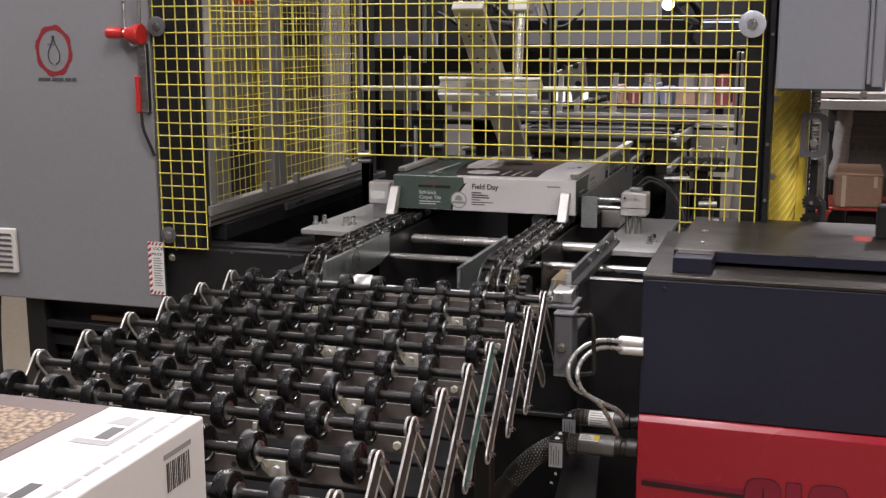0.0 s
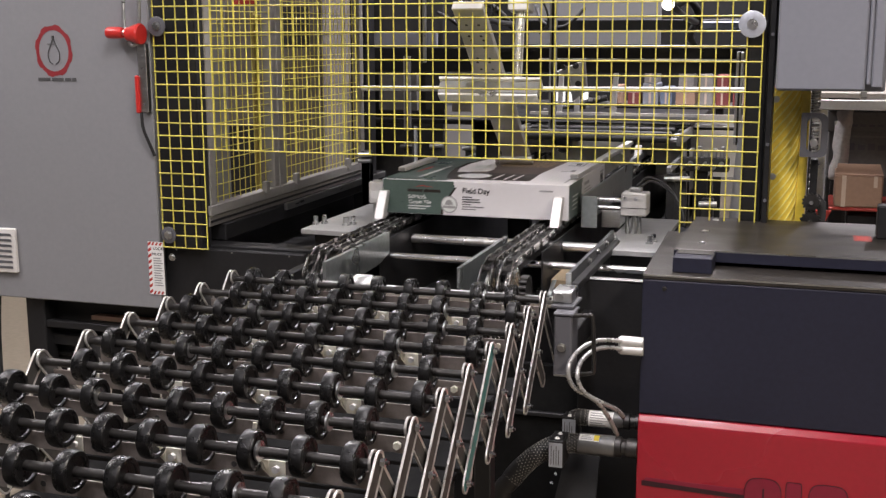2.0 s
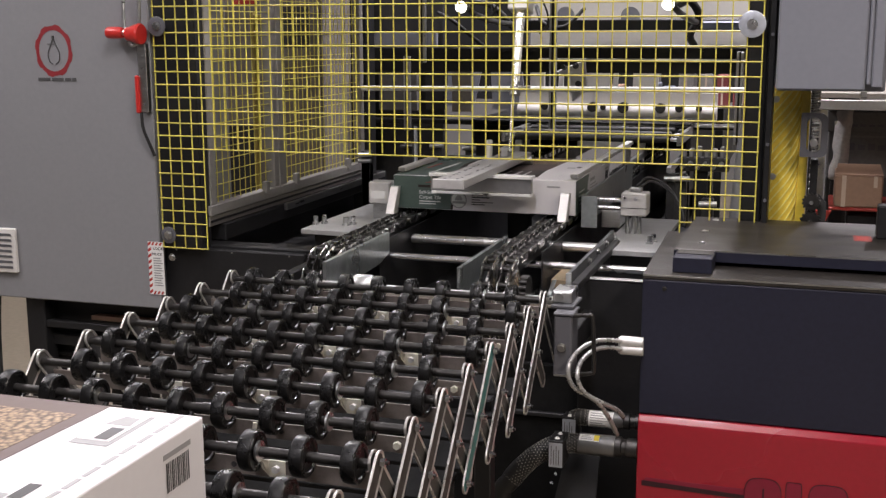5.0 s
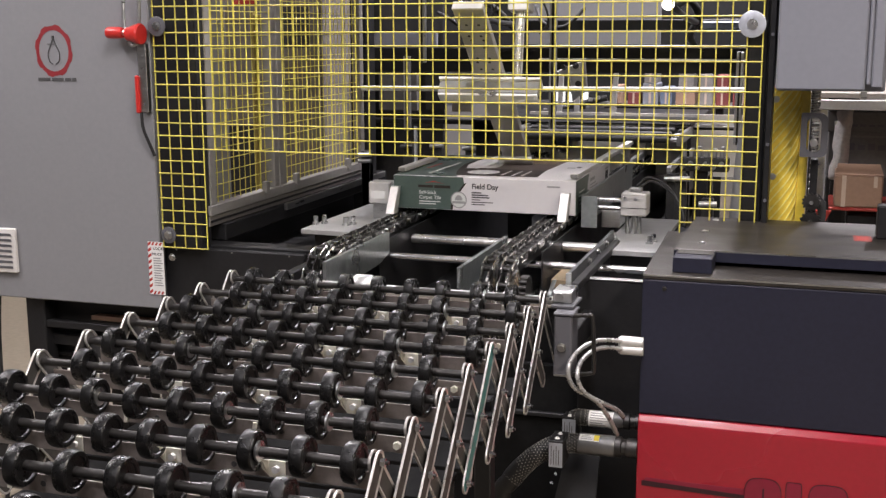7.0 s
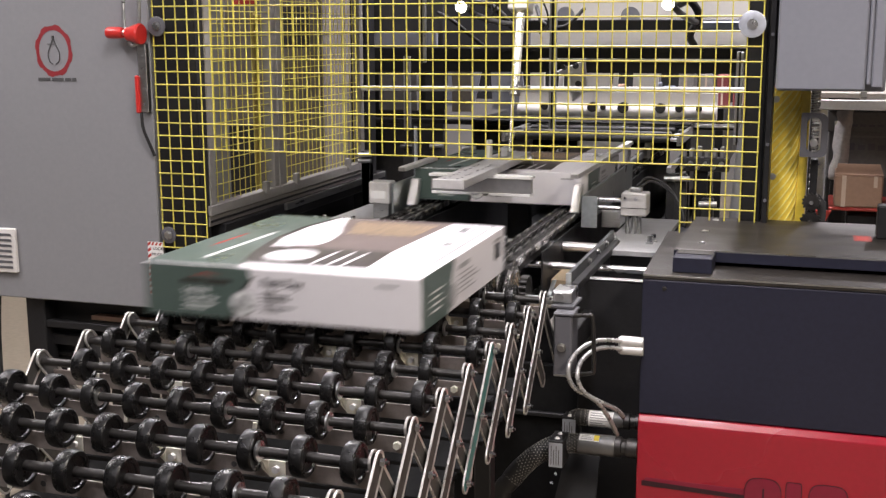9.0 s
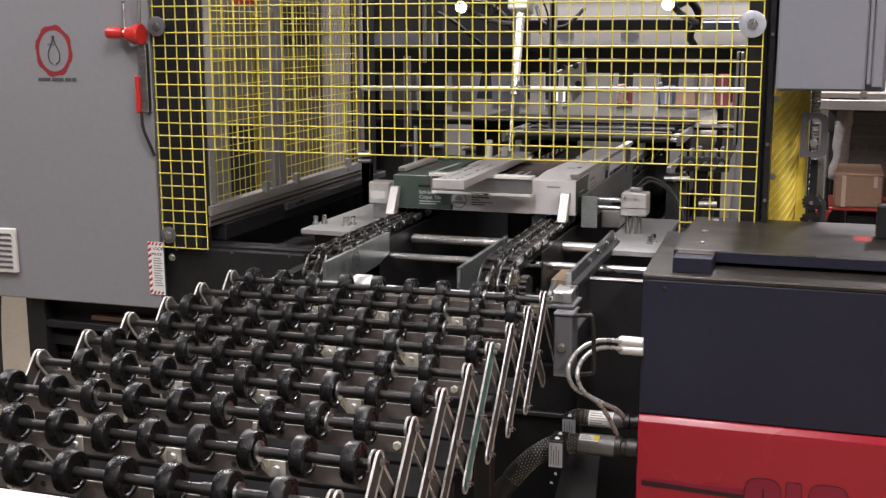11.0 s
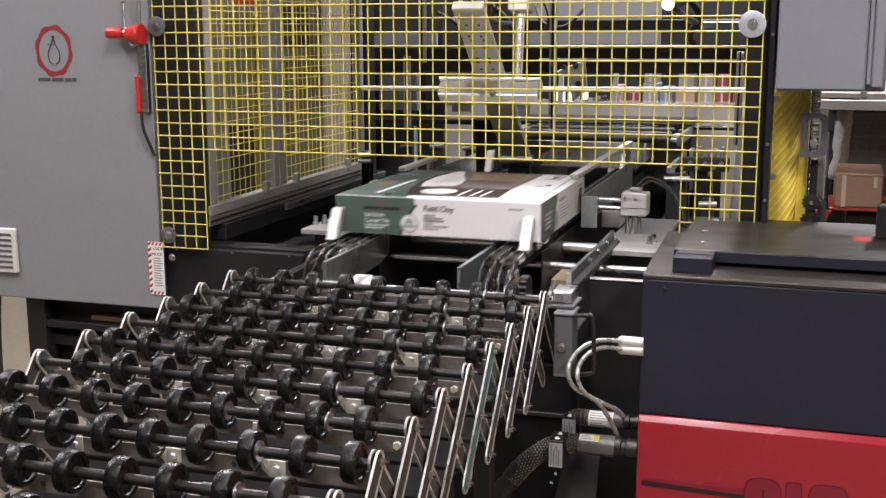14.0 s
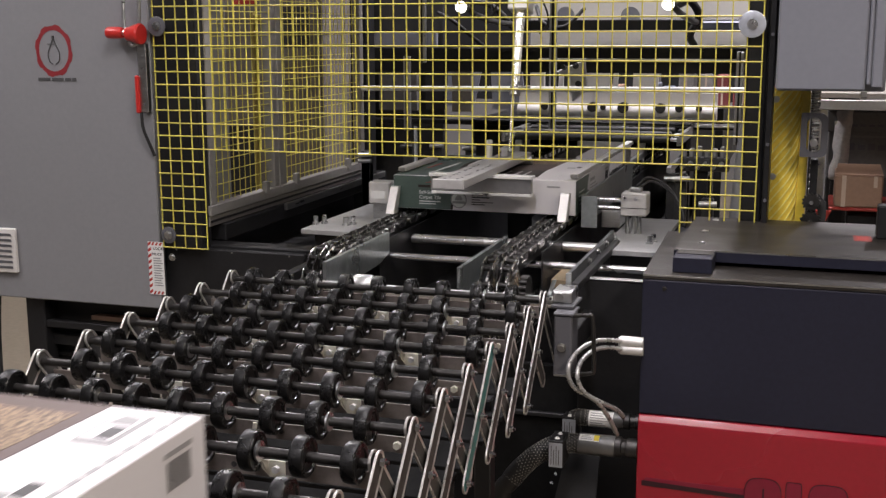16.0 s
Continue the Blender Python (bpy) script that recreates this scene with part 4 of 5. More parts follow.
part("belt", rod((-.03, 1.95, 1.005), (.25, 1.98, 1.075), .012, seg=8), DARK, bt)
for i in range(9):
    part("link", box(-.025 + .03 * i, -.010 + .03 * i, 1.93, 1.945, 1.010 + .0075 * i, 1.024 + .0075 * i, .002), STEEL, bt)
part("foot", box(.15, .17, 1.95, 1.97, 1.031, 1.05), DARK, bt)
for x in (.10, .165, .305):
    up = thing("upright_profile", (x, 1.75, 1.03), "slim pale upright on the rear machine", "upright", "rear uprights")
    part("profile", slab([(x, 1.75, 1.0305), (x + .018, 1.75, 1.0305), (x + .026, 1.75, 1.21), (x + .008, 1.75, 1.21)], (0, 1, 0), .015, bevel=.001), ALU_WHITE, up)
bb = thing("blue_tray", (.72, 1.6, 1.3), "blue-grey plastic tray on the rear machine", "tray")
part("tray", box(.655, .82, 1.40, 1.50, 1.335, 1.365, .006), BLUE, bb)
# hoses, rods and fittings that hang in the machine
hs = thing("hose_bundle", (-.1, 1.3, 1.2), "dark looping air hoses on the rear machine", "hose")
part("hose", pipe([(-.27, 1.44, 1.40), (-.20, 1.40, 1.37), (-.13, 1.42, 1.31), (-.11, 1.46, 1.285)], .007, seg=8), RUBBER, hs)
part("hose", pipe([(-.14, 1.44, 1.44), (-.06, 1.40, 1.42), (.0, 1.42, 1.36), (.02, 1.46, 1.30)], .011, seg=8), RUBBER, hs)
part("hose", pipe([(.09, 1.44, 1.42), (.13, 1.38, 1.36), (.20, 1.40, 1.35), (.26, 1.44, 1.41)], .007, seg=8), RUBBER, hs)
part("hose", pipe([(.58, 1.43, 1.42), (.62, 1.38, 1.43), (.65, 1.39, 1.38), (.62, 1.42, 1.32), (.63, 1.46, 1.285)], .013, seg=8), RUBBER, hs)
part("clamp", box(-.12, .66, 1.462, 1.479, 1.262, 1.276, .001), BLACK, hs)
tr = thing("feed_rollers", (.2, 1.3, 1.0), "row of dark feed rollers with bright shaft ends", "roller")
for i, y in enumerate((1.05, 1.16, 1.27)):
    part("roller", rod((.12, y, 1.005 + .004 * i), (.60, y, 1.005 + .004 * i), .011, seg=14), DARK, tr)
    for x in (.09, .61):
        part("shaft_end", rod((x, y, 1.005 + .004 * i), (x + .03, y, 1.005 + .004 * i), .006, seg=10), ZINC, tr)
for x in (.085, .635):
    part("side_bar", box(x, x + .012, 1.0, 1.35, .990, 1.022, .002), STEEL, tr)
    part("side_foot", box(x, x + .012, 1.30, 1.34, .70, .9895, .002), BLACK, tr)
for i, (x, y, z, m) in enumerate(((-.36, .95, .94, ZINC), (-.36, .95, .92, ZINC), (-.25, 1.05, .96, DARK), (-.13, 1.0, .97, ALU), (-.05, 1.1, .955, STEEL), (.66, .70, .93, ZINC), (.70, .55, .95, ALU_WHITE), (.78, .45, .90, ALU_WHITE))):
    ft = thing("pneumatic_fitting", (x, y, z), "small bright pneumatic fitting on a dark block", "fitting", "pneumatic fittings")
    part("barb", rod((x - .02, y - .012, z), (x + .025, y - .012, z + .002), .007, seg=12), m, ft)
    part("block", box(x - .015, x + .015, y, y + .03, .70, z + .012, .002), DARK, ft)
sm = thing("sensor_mast", (-.195, .75, .86), "slim pale blue-white sensor mast", "sensor")
part("mast", box(-.118, -.110, .74, .752, .70, 1.055, .001), WASHER, sm)
# pale chute plates and bright shop windows far behind
ch2 = thing("chute_plate", (.3, 2.0, 1.1), "pale bent sheet metal chute", "chute")
part("sheet", slab([(-.42, 2.0, 1.03), (-.30, 2.0, 1.03), (-.27, 2.0, 1.17), (-.41, 2.0, 1.18)], (0, 1, 0), .01), GREY_DARK, ch2)
part("sheet", slab([(-.22, 2.0, 1.02), (-.08, 2.0, 1.02), (-.10, 2.0, 1.18), (-.23, 2.0, 1.19)], (0, 1, 0), .01), GREY_DARK, ch2)
wn = thing("lit_doorway", (.35, 2.33, 1.1), "small openings showing the bright shop beyond", "opening")
for x0, x1 in ((-.045, .005), (.022, .062), (.080, .105)):
    part("opening", box(x0, x1, 2.33, 2.349, 1.035, 1.085), GLOW_SPOT, wn)
# low rails running back from the carton lane
for x0, x1, z, m in ((.47, .485, .93, ALU), (.60, .615, .92, ALU), (.70, .72, .90, STEEL)):
    rl = thing("infeed_rail", (x0, 1.4, .70), "aluminium infeed rail behind the carton lane", "rail", "infeed rails")
    part("rail", box(x0, x1, 1.06, 1.45, z - .02, z, .002), m, rl)
    part("rail_post", box(x0, x1, 1.3, 1.33, .70, z - .0205), BLACK, rl)
part("bright_step", box(.30, .46, 1.15, 1.25, .965, .985, .002), ALU_WHITE, thing("infeed_step", (.38, 1.2, .96), "bright aluminium infeed step", "step"))
cl = thing("valve_cluster", (.74, .9, .8), "cluster of air valves and fittings", "valve")
part("manifold", box(.66, .80, .88, .93, .93, .97, .003), DARK, cl)
part("foot", box(.70, .74, .89, .92, .70, .93), BLACK, cl)
for i in range(6):
    x = .67 + .022 * i
    part("fitting", rod((x, .875, .945 + .01 * (i % 2)), (x, .85, .945 + .01 * (i % 2)), .007, seg=10), ZINC, cl)
    part("valve", box(x - .006, x + .006, .885, .92, .9705, .99 + .006 * (i % 3), .002), ALU, cl)
gs = thing("gas_strut", (.86, .5, .7), "grey tapered plastic shroud beside the black guard post", "shroud")
part("shroud", lathe([(.022, 0), (.022, 1.02), (.020, 1.08), (.010, 1.14)], (.80, .535, 0), (.06, .02, 1), seg=16), GREY, gs)
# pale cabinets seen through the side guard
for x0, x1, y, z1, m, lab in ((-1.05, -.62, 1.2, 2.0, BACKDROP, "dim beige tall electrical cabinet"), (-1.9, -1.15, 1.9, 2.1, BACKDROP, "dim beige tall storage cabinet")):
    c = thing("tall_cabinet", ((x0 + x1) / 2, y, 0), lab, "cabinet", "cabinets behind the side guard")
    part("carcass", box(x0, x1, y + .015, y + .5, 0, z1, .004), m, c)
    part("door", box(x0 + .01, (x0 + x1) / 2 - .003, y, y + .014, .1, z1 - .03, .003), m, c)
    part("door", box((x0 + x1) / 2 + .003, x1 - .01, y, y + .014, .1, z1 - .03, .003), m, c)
    part("warning_strip", box((x0 + x1) / 2 - .12, (x0 + x1) / 2 - .03, y - .003, y - .0005, 1.43, 1.445), RED_INK, c)
    part("window", box((x0 + x1) / 2 + .04, x1 - .04, y - .002, y - .0005, 1.28, 1.42), DARK, c)
    part("window", box(x0 + .05, (x0 + x1) / 2 - .05, y - .002, y - .0005, .75, 1.0), DARK, c)
yl = thing("yellow_stand", (-.75, .9, 0), "yellow painted upright of a machine stand", "stand")
part("upright", box(-.715, -.705, .86, .88, 0, 1.40, .003), DULL_YELLOW, yl)
part("upright", box(-.66, -.652, .86, .88, 0, 1.40, .003), DULL_YELLOW, yl)
part("cross_bar", box(-.72, -.645, .863, .887, 1.36, 1.39, .002), DULL_YELLOW, yl)

# ---- right side: grey box, yellow curtain, rack ----
gb = thing("junction_box", (1.05, .1, 1.21), "grey painted steel junction box with a hinged cover", "electrical box")
part("body", box(.952, 1.165, -.005, .16, 1.214, 2.0, .004), GREY_DARK, gb)
part("cover", box(.950, 1.125, -.030, -.006, 1.216, 2.0, .004), GREY_DARK, gb)
part("hinge", rod((1.131, -.018, 1.23), (1.131, -.018, 2.0), .005), GREY_DARK, gb)
part("flange", box(1.137, 1.160, -.022, -.006, 1.222, 2.0, .003), GREY_DARK, gb)
part("latch_foot", box(1.118, 1.13, -.032, -.005, 1.198, 1.2155, .001), STEEL, gb)
part("arm", box(.946, .952, .02, .14, 1.25, 1.9), BLACK, gb)
yc = thing("yellow_curtain", (.97, .15, .85), "yellow pleated vinyl cover with slanting folds", "cover")
cu = bmesh.new()
NR, NS = 240, 72
rows = []
for r in range(NR + 1):
    h = r / NR
    row = []
    for s in range(NS + 1):
        a = math.pi * s / NS
        fold = (h * 17.0 - (s / NS) ** 1.3 * 6.0) % 1.0
        d = .0020 * max(0.0, 1 - abs(fold - .5) / .2)
        row.append(cu.verts.new((.967 + .003 * h - (.033 + d) * math.cos(a), .13 - (.024 + d) * math.sin(a), .84 + .374 * h)))
    rows.append(row)
for r, (a, b) in enumerate(zip(rows, rows[1:])):
    for s in range(NS):
        f = cu.faces.new((a[s], a[s + 1], b[s + 1], b[s]))
        f.smooth = True
        # Ridge faces take the paler colour, as if catching light.
        f.material_index = int(abs((r / NR * 17.0 - (s / NS) ** 1.3 * 6.0) % 1.0 - .5) < .13)
r = bmesh.ops.extrude_face_region(cu, geom=list(cu.faces))
bmesh.ops.translate(cu, verts=[g for g in r["geom"] if isinstance(g, bmesh.types.BMVert)], vec=(0, .004, 0))
bmesh.ops.recalc_face_normals(cu, faces=cu.faces)
vinyl = part("vinyl", cu, YELLOW_CLOTH, yc)
vinyl.data.materials.append(FOLD_LIT)
part("back_board", box(1.001, 1.021, .12, .15, .0, 1.2135, .002), YELLOW_CLOTH, yc)
part("lower_post", box(.955, .99, .135, .16, .0, .84, .002), BLACK, yc)
for z in (1.02, 1.19):
    hexbolt("bolt", (.949, .098, z), (0, -1, 0), .005, .006, yc)
sb = thing("slotted_bracket", (1.05, .1, .9), "grey slotted steel bracket with chain tensioner", "bracket")


def rounded(x0, x1, z0, z1, rads, y):
    """A rectangle with its own radius at each corner, from the lower left round."""
    pts = []
    for (cx0, cz0, sx, sz, a0), q in zip(((x0, z0, 1, 1, 180), (x1, z0, -1, 1, 270), (x1, z1, -1, -1, 0), (x0, z1, 1, -1, 90)), rads):
        for i in range(7):
            a = radians(a0 + 15 * i)
            pts.append(Vector((cx0 + sx * q + q * math.cos(a), y, cz0 + sz * q + q * math.sin(a))))
    return pts


pl = bmesh.new()
loops = []
for y in (.060, .068):
    loops.append([[pl.verts.new(p) for p in rounded(1.004, 1.060, 1.069, 1.164, (.003, .014, .018, .004), y)], [pl.verts.new(p) for p in rounded(1.017, 1.046, 1.080, 1.154, (.013, .013, .014, .014), y)]])
for i in range(28):
    k = (i + 1) % 28
    (ao, ai), (bo, bi) = loops
    for q in ((ao[i], ao[k], ai[k], ai[i]), (bo[k], bo[i], bi[i], bi[k]), (ao[k], ao[i], bo[i], bo[k]), (ai[i], ai[k], bi[k], bi[i])):
        pl.faces.new(q)
bmesh.ops.recalc_face_normals(pl, faces=pl.faces)
part("plate", pl, BRACKET, sb)
for z, q in ((.968, .017), (.925, .020)):
    teeth = []
    for i in range(56):
        a = 2 * math.pi * i / 56
        w = q + (.003 if i % 4 in (1, 2) else 0)
        teeth.append((1.034 + w * math.cos(a), .088, z + w * math.sin(a)))
    part("sprocket", slab(teeth, (0, -1, 0), .008), AXLE, sb)
    part("sprocket_nut", rod((1.034, .0795, z), (1.034, .073, z), .005, seg=6, smooth=False), ZINC, sb)
part("web_plate", slab([(1.048, .10, .90), (1.066, .10, .90), (1.066, .10, .965), (1.048, .10, .985)], (0, 1, 0), .005, bevel=.0005), DARK, sb)
part("post", box(1.0225, 1.028, .10, .118, .0, 1.2135, .001), AXLE, sb)
part("stud", rod((1.032, .05, 1.100), (1.032, .09, 1.100), .008, seg=8), ZINC, sb)
part("stay", box(1.028, 1.044, .09, .13, .0, 1.06, .001), BLACK, sb)
for i in range(22):
    part("roller", rod((1.026, .10, .90 + i * .0155), (1.042, .10, .90 + i * .0155), .006, seg=8), CHAIN, sb)
part("spring", pipe([(1.030 + .007 * math.cos(i * 1.3), .10 + .007 * math.sin(i * 1.3), 1.16 + .0011 * i) for i in range(44)], .0016, seg=5), STEEL, sb)
wk = thing("work_bench", (1.5, 1.7, 0), "work bench with aluminium edge profile", "bench")
part("top", box(1.00, 2.6, 1.52, 2.4, 1.112, 1.13, .002), BACKDROP, wk)
part("edge_profile", box(1.00, 2.6, 1.49, 1.5195, 1.075, 1.108, .002), ALU_SOFT, wk)
for x in (1.03, 2.5):
    part("leg", box(x, x + .04, 1.53, 1.57, 0, 1.1115, .002), STEEL, wk)
part("brace", rod((1.29, 1.45, .5), (1.275, 1.45, 1.35), .012), STEEL, wk)
bx = thing("brown_carton", (1.2, 1.55, .75), "taped brown cardboard carton on a red jack", "carton")
part("body", box(1.106, 1.258, 1.50, 1.72, .752, .858, .004), KRAFT, bx)
part("flap", slab([(1.106, 1.50, .8585), (1.258, 1.50, .8585), (1.25, 1.60, .884), (1.114, 1.60, .884)], (0, 0, 1), .003), KRAFT, bx)
part("tape", box(1.128, 1.142, 1.4985, 1.4995, .752, .858), TAPE, bx)
part("tape", box(1.228, 1.240, 1.4985, 1.4995, .82, .858), TAPE, bx)
JACK = mat("dull_red_jack_paint", (0.30, 0.03, 0.02), 0.5, vary=0.2, spots=0.4, spot_colour=(0.10, 0.03, 0.02))
pj = thing("pallet_jack", (1.2, 1.6, 0), "red lifting jack frame under the carton", "jack")
part("platform", box(1.09, 1.5, 1.50, 1.80, .739, .751, .004), JACK, pj)
part("column", box(1.15, 1.25, 1.55, 1.7, 0, .72, .004), BLACK, pj)
part("knee", slab([(1.0, 1.47, .66), (1.06, 1.47, .66), (1.10, 1.47, .74), (1.05, 1.47, .74)], (0, 1, 0), .03), JACK, pj)
db = thing("dark_carton", (1.25, 2.0, .8), "dark printed carton with pale label", "carton")
part("body", box(1.08, 1.42, 1.95, 2.25, .80, 1.035, .004), KRAFT_DARK, db)
part("lid", box(1.075, 1.425, 1.945, 2.255, .965, 1.04, .003), KRAFT_DARK, db)
part("label", box(1.10, 1.13, 1.943, 1.9445, .985, 1.005), PAPER, db)
for i in range(4):
    part("text_bar", box(1.16 + .03 * i, 1.18 + .03 * i, 1.9435, 1.9445, .985, .994), BRACKET, db)
for i in range(5):
    part("print_bar", box(1.15 + .035 * i, 1.175 + .035 * i, 1.9435, 1.9445, .90, .925 - .006 * (i % 2)), BRACKET, db)
part("pale_band", box(1.10, 1.42, 1.9485, 1.9495, .945, .952), STOCK_WHITE, db)
part("carton_stand", box(1.08, 1.42, 1.95, 2.25, 0, .799, .004), DARK, db)

sk2 = thing("plastic_sack", (1.13, 1.85, 0), "crumpled grey plastic sack on the bench shelf", "sack")
sbm = bmesh.new()
srng = random.Random(11)
grid = [[sbm.verts.new((1.09 + .055 * u / 5 + .02 * v / 11 + srng.uniform(-.005, .005), 1.85 + srng.uniform(-.008, .008) - .02 * math.sin(math.pi * u / 5), .80 + .255 * v / 11)) for u in range(6)] for v in range(12)]
for p, q in zip(grid, grid[1:]):
    for i in range(5):
        sbm.faces.new((p[i], p[i + 1], q[i + 1], q[i])).smooth = True
ex = bmesh.ops.extrude_face_region(sbm, geom=list(sbm.faces))
bmesh.ops.translate(sbm, verts=[g for g in ex["geom"] if isinstance(g, bmesh.types.BMVert)], vec=(0, .06, 0))
bmesh.ops.recalc_face_normals(sbm, faces=sbm.faces)
part("sheet", sbm, SACK, sk2)
part("shelf_post", box(1.095, 1.145, 1.86, 1.90, 0, .80, .002), DARK, sk2)

# ---- cartons of carpet tiles ----
BW, BD, BH = .4652, .4730, .0841


def carton():
    """A printed carton; its origin is the front left bottom corner."""
    c = thing("tile_carton", (0, 0, 0), "white and green printed carton of carpet tiles", "carton", "cartons on the line")
    part("body", box(0, BW, 0, BD, 0, BH, .0022, seg=2), CARTON, c)
    e = .0004

    def top(name, pts, lift, material, parent=c):
        return part(name, slab([(x, y, BH + lift) for x, y in pts], (0, 0, 1), .0002), material, parent)

    def front(name, pts, lift, material, parent=c):
        return part(name, slab([(x, -lift, z) for x, z in pts], (0, -1, 0), .0002), material, parent)

    def flank(name, pts, lift, material, parent=c):
        return part(name, slab([(BW + lift, y, z) for y, z in pts], (1, 0, 0), .0002), material, parent)

    # front face: green field with a swept edge, badge, wording
    front("green_print", [(.0015, .0015), (.150, .0015), (.152, .014), (.162, .034), (.176, .056), (.186, .068), (.183, .0832), (.0015, .0832)], e, GREEN)
    front("dark_edge", [(.150, .0015), (.156, .0015), (.158, .014), (.168, .034), (.182, .056), (.192, .070), (.186, .068), (.176, .056), (.162, .034), (.152, .014)], e, INK)
    disc = [(.172 + .021 * math.cos(2 * math.pi * i / 28), .027 + .021 * math.sin(2 * math.pi * i / 28)) for i in range(28)]
    badge = front("badge", disc, 2 * e, GREY_INK)
    front("badge_field", [(.172 + (x - .172) * .86, .027 + (z - .027) * .86) for x, z in disc], 3 * e, PALE_INK, badge)
    front("badge_arch", [(.172 + .010 * math.cos(math.pi * i / 8), .026 + .013 * math.sin(math.pi * i / 8)) for i in range(9)], 4 * e, GREY_INK, badge)
    front("badge_bar", [(.156, .018), (.188, .018), (.188, .024), (.156, .024)], 4 * e, GREY_INK, badge)
    writing("Field Day", .0180, Matrix.Translation((.205, -.0008, .0560)) @ FRONT, TEXT_INK, c, bold=.02)
    writing("Self-Stick", .0125, Matrix.Translation((.068, -.0008, .039)) @ FRONT, PALE_INK, c)
    writing("Carpet Tile", .0125, Matrix.Translation((.068, -.0008, .0265)) @ FRONT, PALE_INK, c)
    for k, (w, h) in enumerate(((.025, .003), (.043, .003), (.046, .003), (.022, .0022), (.055, .0022), (.034, .0022))):
        front("text_bar", [(.205, .045 - k * .0058), (.205 + w, .045 - k * .0058), (.205 + w, .045 + h - k * .0058), (.205, .045 + h - k * .0058)], e, TEXT_INK)
    for k in range(2):
        front("text_bar", [(.068, .019 - k * .006), (.124 - .012 * k, .019 - k * .006), (.124 - .012 * k, .0215 - k * .006), (.068, .0215 - k * .006)], 2 * e, PALE_INK)
    front("code_bar", [(.395, .066), (.427, .066), (.427, .070), (.395, .070)], e, GREY_INK)
    front("brand_bar", [(.066, .055), (.105, .055), (.105, .0615), (.066, .0615)], 2 * e, INK)
    front("brand_bar", [(.108, .0545), (.150, .0545), (.150, .0615), (.108, .0615)], 2 * e, INK)
    front("brand_stroke", [(.082, .066), (.105, .0695), (.135, .0665), (.105, .0715)], 2 * e, RED_INK)
    # top face
    top("green_print", [(.002, .002), (.165, .002), (.158, .034), (.150, .050), (.136, .10), (.122, .17), (.110, .25), (.108, .36), (.128, .4705), (.002, .4705)], e, GREEN)
    top("dark_sweep", [(.158, .034), (.360, .044), (.352, .180), (.165, .172), (.122, .250), (.120, .36), (.140, .4705), (.128, .4705), (.108, .36), (.110, .25), (.122, .17), (.136, .10), (.150, .050)], e, INK)
    top("taupe_print", [(.172, .172), (.352, .180), (.365, .4705), (.150, .4705)], e, TAUPE)
    top("white_sweep", [(.140, .172), (.212, .198), (.217, .24), (.206, .31), (.182, .38), (.158, .4705), (.140, .4705), (.121, .36), (.123, .25)], 2 * e, CARTON)
    top("sweep_shade", [(.160, .25), (.205, .27), (.186, .33), (.152, .31)], 3 * e, PALE_INK)
    oval = [(.205 + .042 * math.cos(2 * math.pi * i / 28), .106 + .044 * math.sin(2 * math.pi * i / 28)) for i in range(28)]
    top("badge_oval", oval, 2 * e, PALE_INK)
    top("badge_rim", [(.205 + (x - .205) * .9, .106 + (y - .106) * .9) for x, y in oval], 3 * e, CARTON)
    top("badge_text", [(.185, .09), (.225, .09), (.225, .115), (.185, .115)], 4 * e, PALE_INK)
    top("picture", [(.218, .318), (.342, .318), (.348, .440), (.188, .440)], 2 * e, PHOTO)
    for x in (.262, .290, .313):
        top("white_stripe", [(x, .055), (x + .007, .055), (x + .009, .150), (x + .004, .150)], 2 * e, CARTON)
    top("brand_bar", [(.038, .15), (.043, .15), (.047, .26), (.042, .26)], 2 * e, RED_INK)
    top("title_bar", [(.075, .05), (.084, .05), (.092, .29), (.084, .29)], 2 * e, PALE_INK)
    top("edge_label", [(.385, .375), (.425, .375), (.425, .455), (.385, .455)], e, GREY_INK)
    top("edge_label_field", [(.387, .385), (.420, .385), (.420, .453), (.387, .453)], 2 * e, CARTON)
    top("edge_label_mark", [(.390, .425), (.416, .425), (.414, .445), (.398, .448)], 3 * e, GREY_INK)
    top("edge_label_text", [(.402, .388), (.416, .388), (.416, .418), (.402, .418)], 3 * e, TEXT_INK)
    top("edge_mark", [(.392, .245), (.412, .245), (.412, .262), (.392, .262)], e, GREY_INK)
    top("edge_mark", [(.414, .255), (.426, .255), (.426, .285), (.414, .285)], e, TEXT_INK)
    for k in range(16):
        top("text_bar", [(.444, .04 + .027 * k), (.449, .04 + .027 * k), (.449, .062 + .027 * k), (.444, .062 + .027 * k)], e, GREY_INK)
    for k in range(3):
        top("text_bar", [(.395 + .012 * k, .06), (.398 + .012 * k, .06), (.398 + .012 * k, .16 - .02 * k), (.395 + .012 * k, .16 - .02 * k)], e, PALE_INK)
    # right flank
    flank("green_print", [(.0015, .0015), (.128, .0015), (.140, .03), (.150, .06), (.165, .0832), (.0015, .0832)], e, GREEN)
    for k in range(4):
        flank("text_bar", [(.04, .05 - .010 * k), (.105 - .012 * (k % 2), .05 - .010 * k), (.105 - .012 * (k % 2), .053 - .010 * k), (.04, .053 - .010 * k)], 2 * e, PALE_INK)
    flank("badge", [(.150 + .019 * math.cos(2 * math.pi * i / 20), .026 + .019 * math.sin(2 * math.pi * i / 20)) for i in range(20)], 2 * e, GREY_INK)
    flank("title_bar", [(.185, .060), (.245, .060), (.245, .068), (.185, .068)], e, GREY_INK)
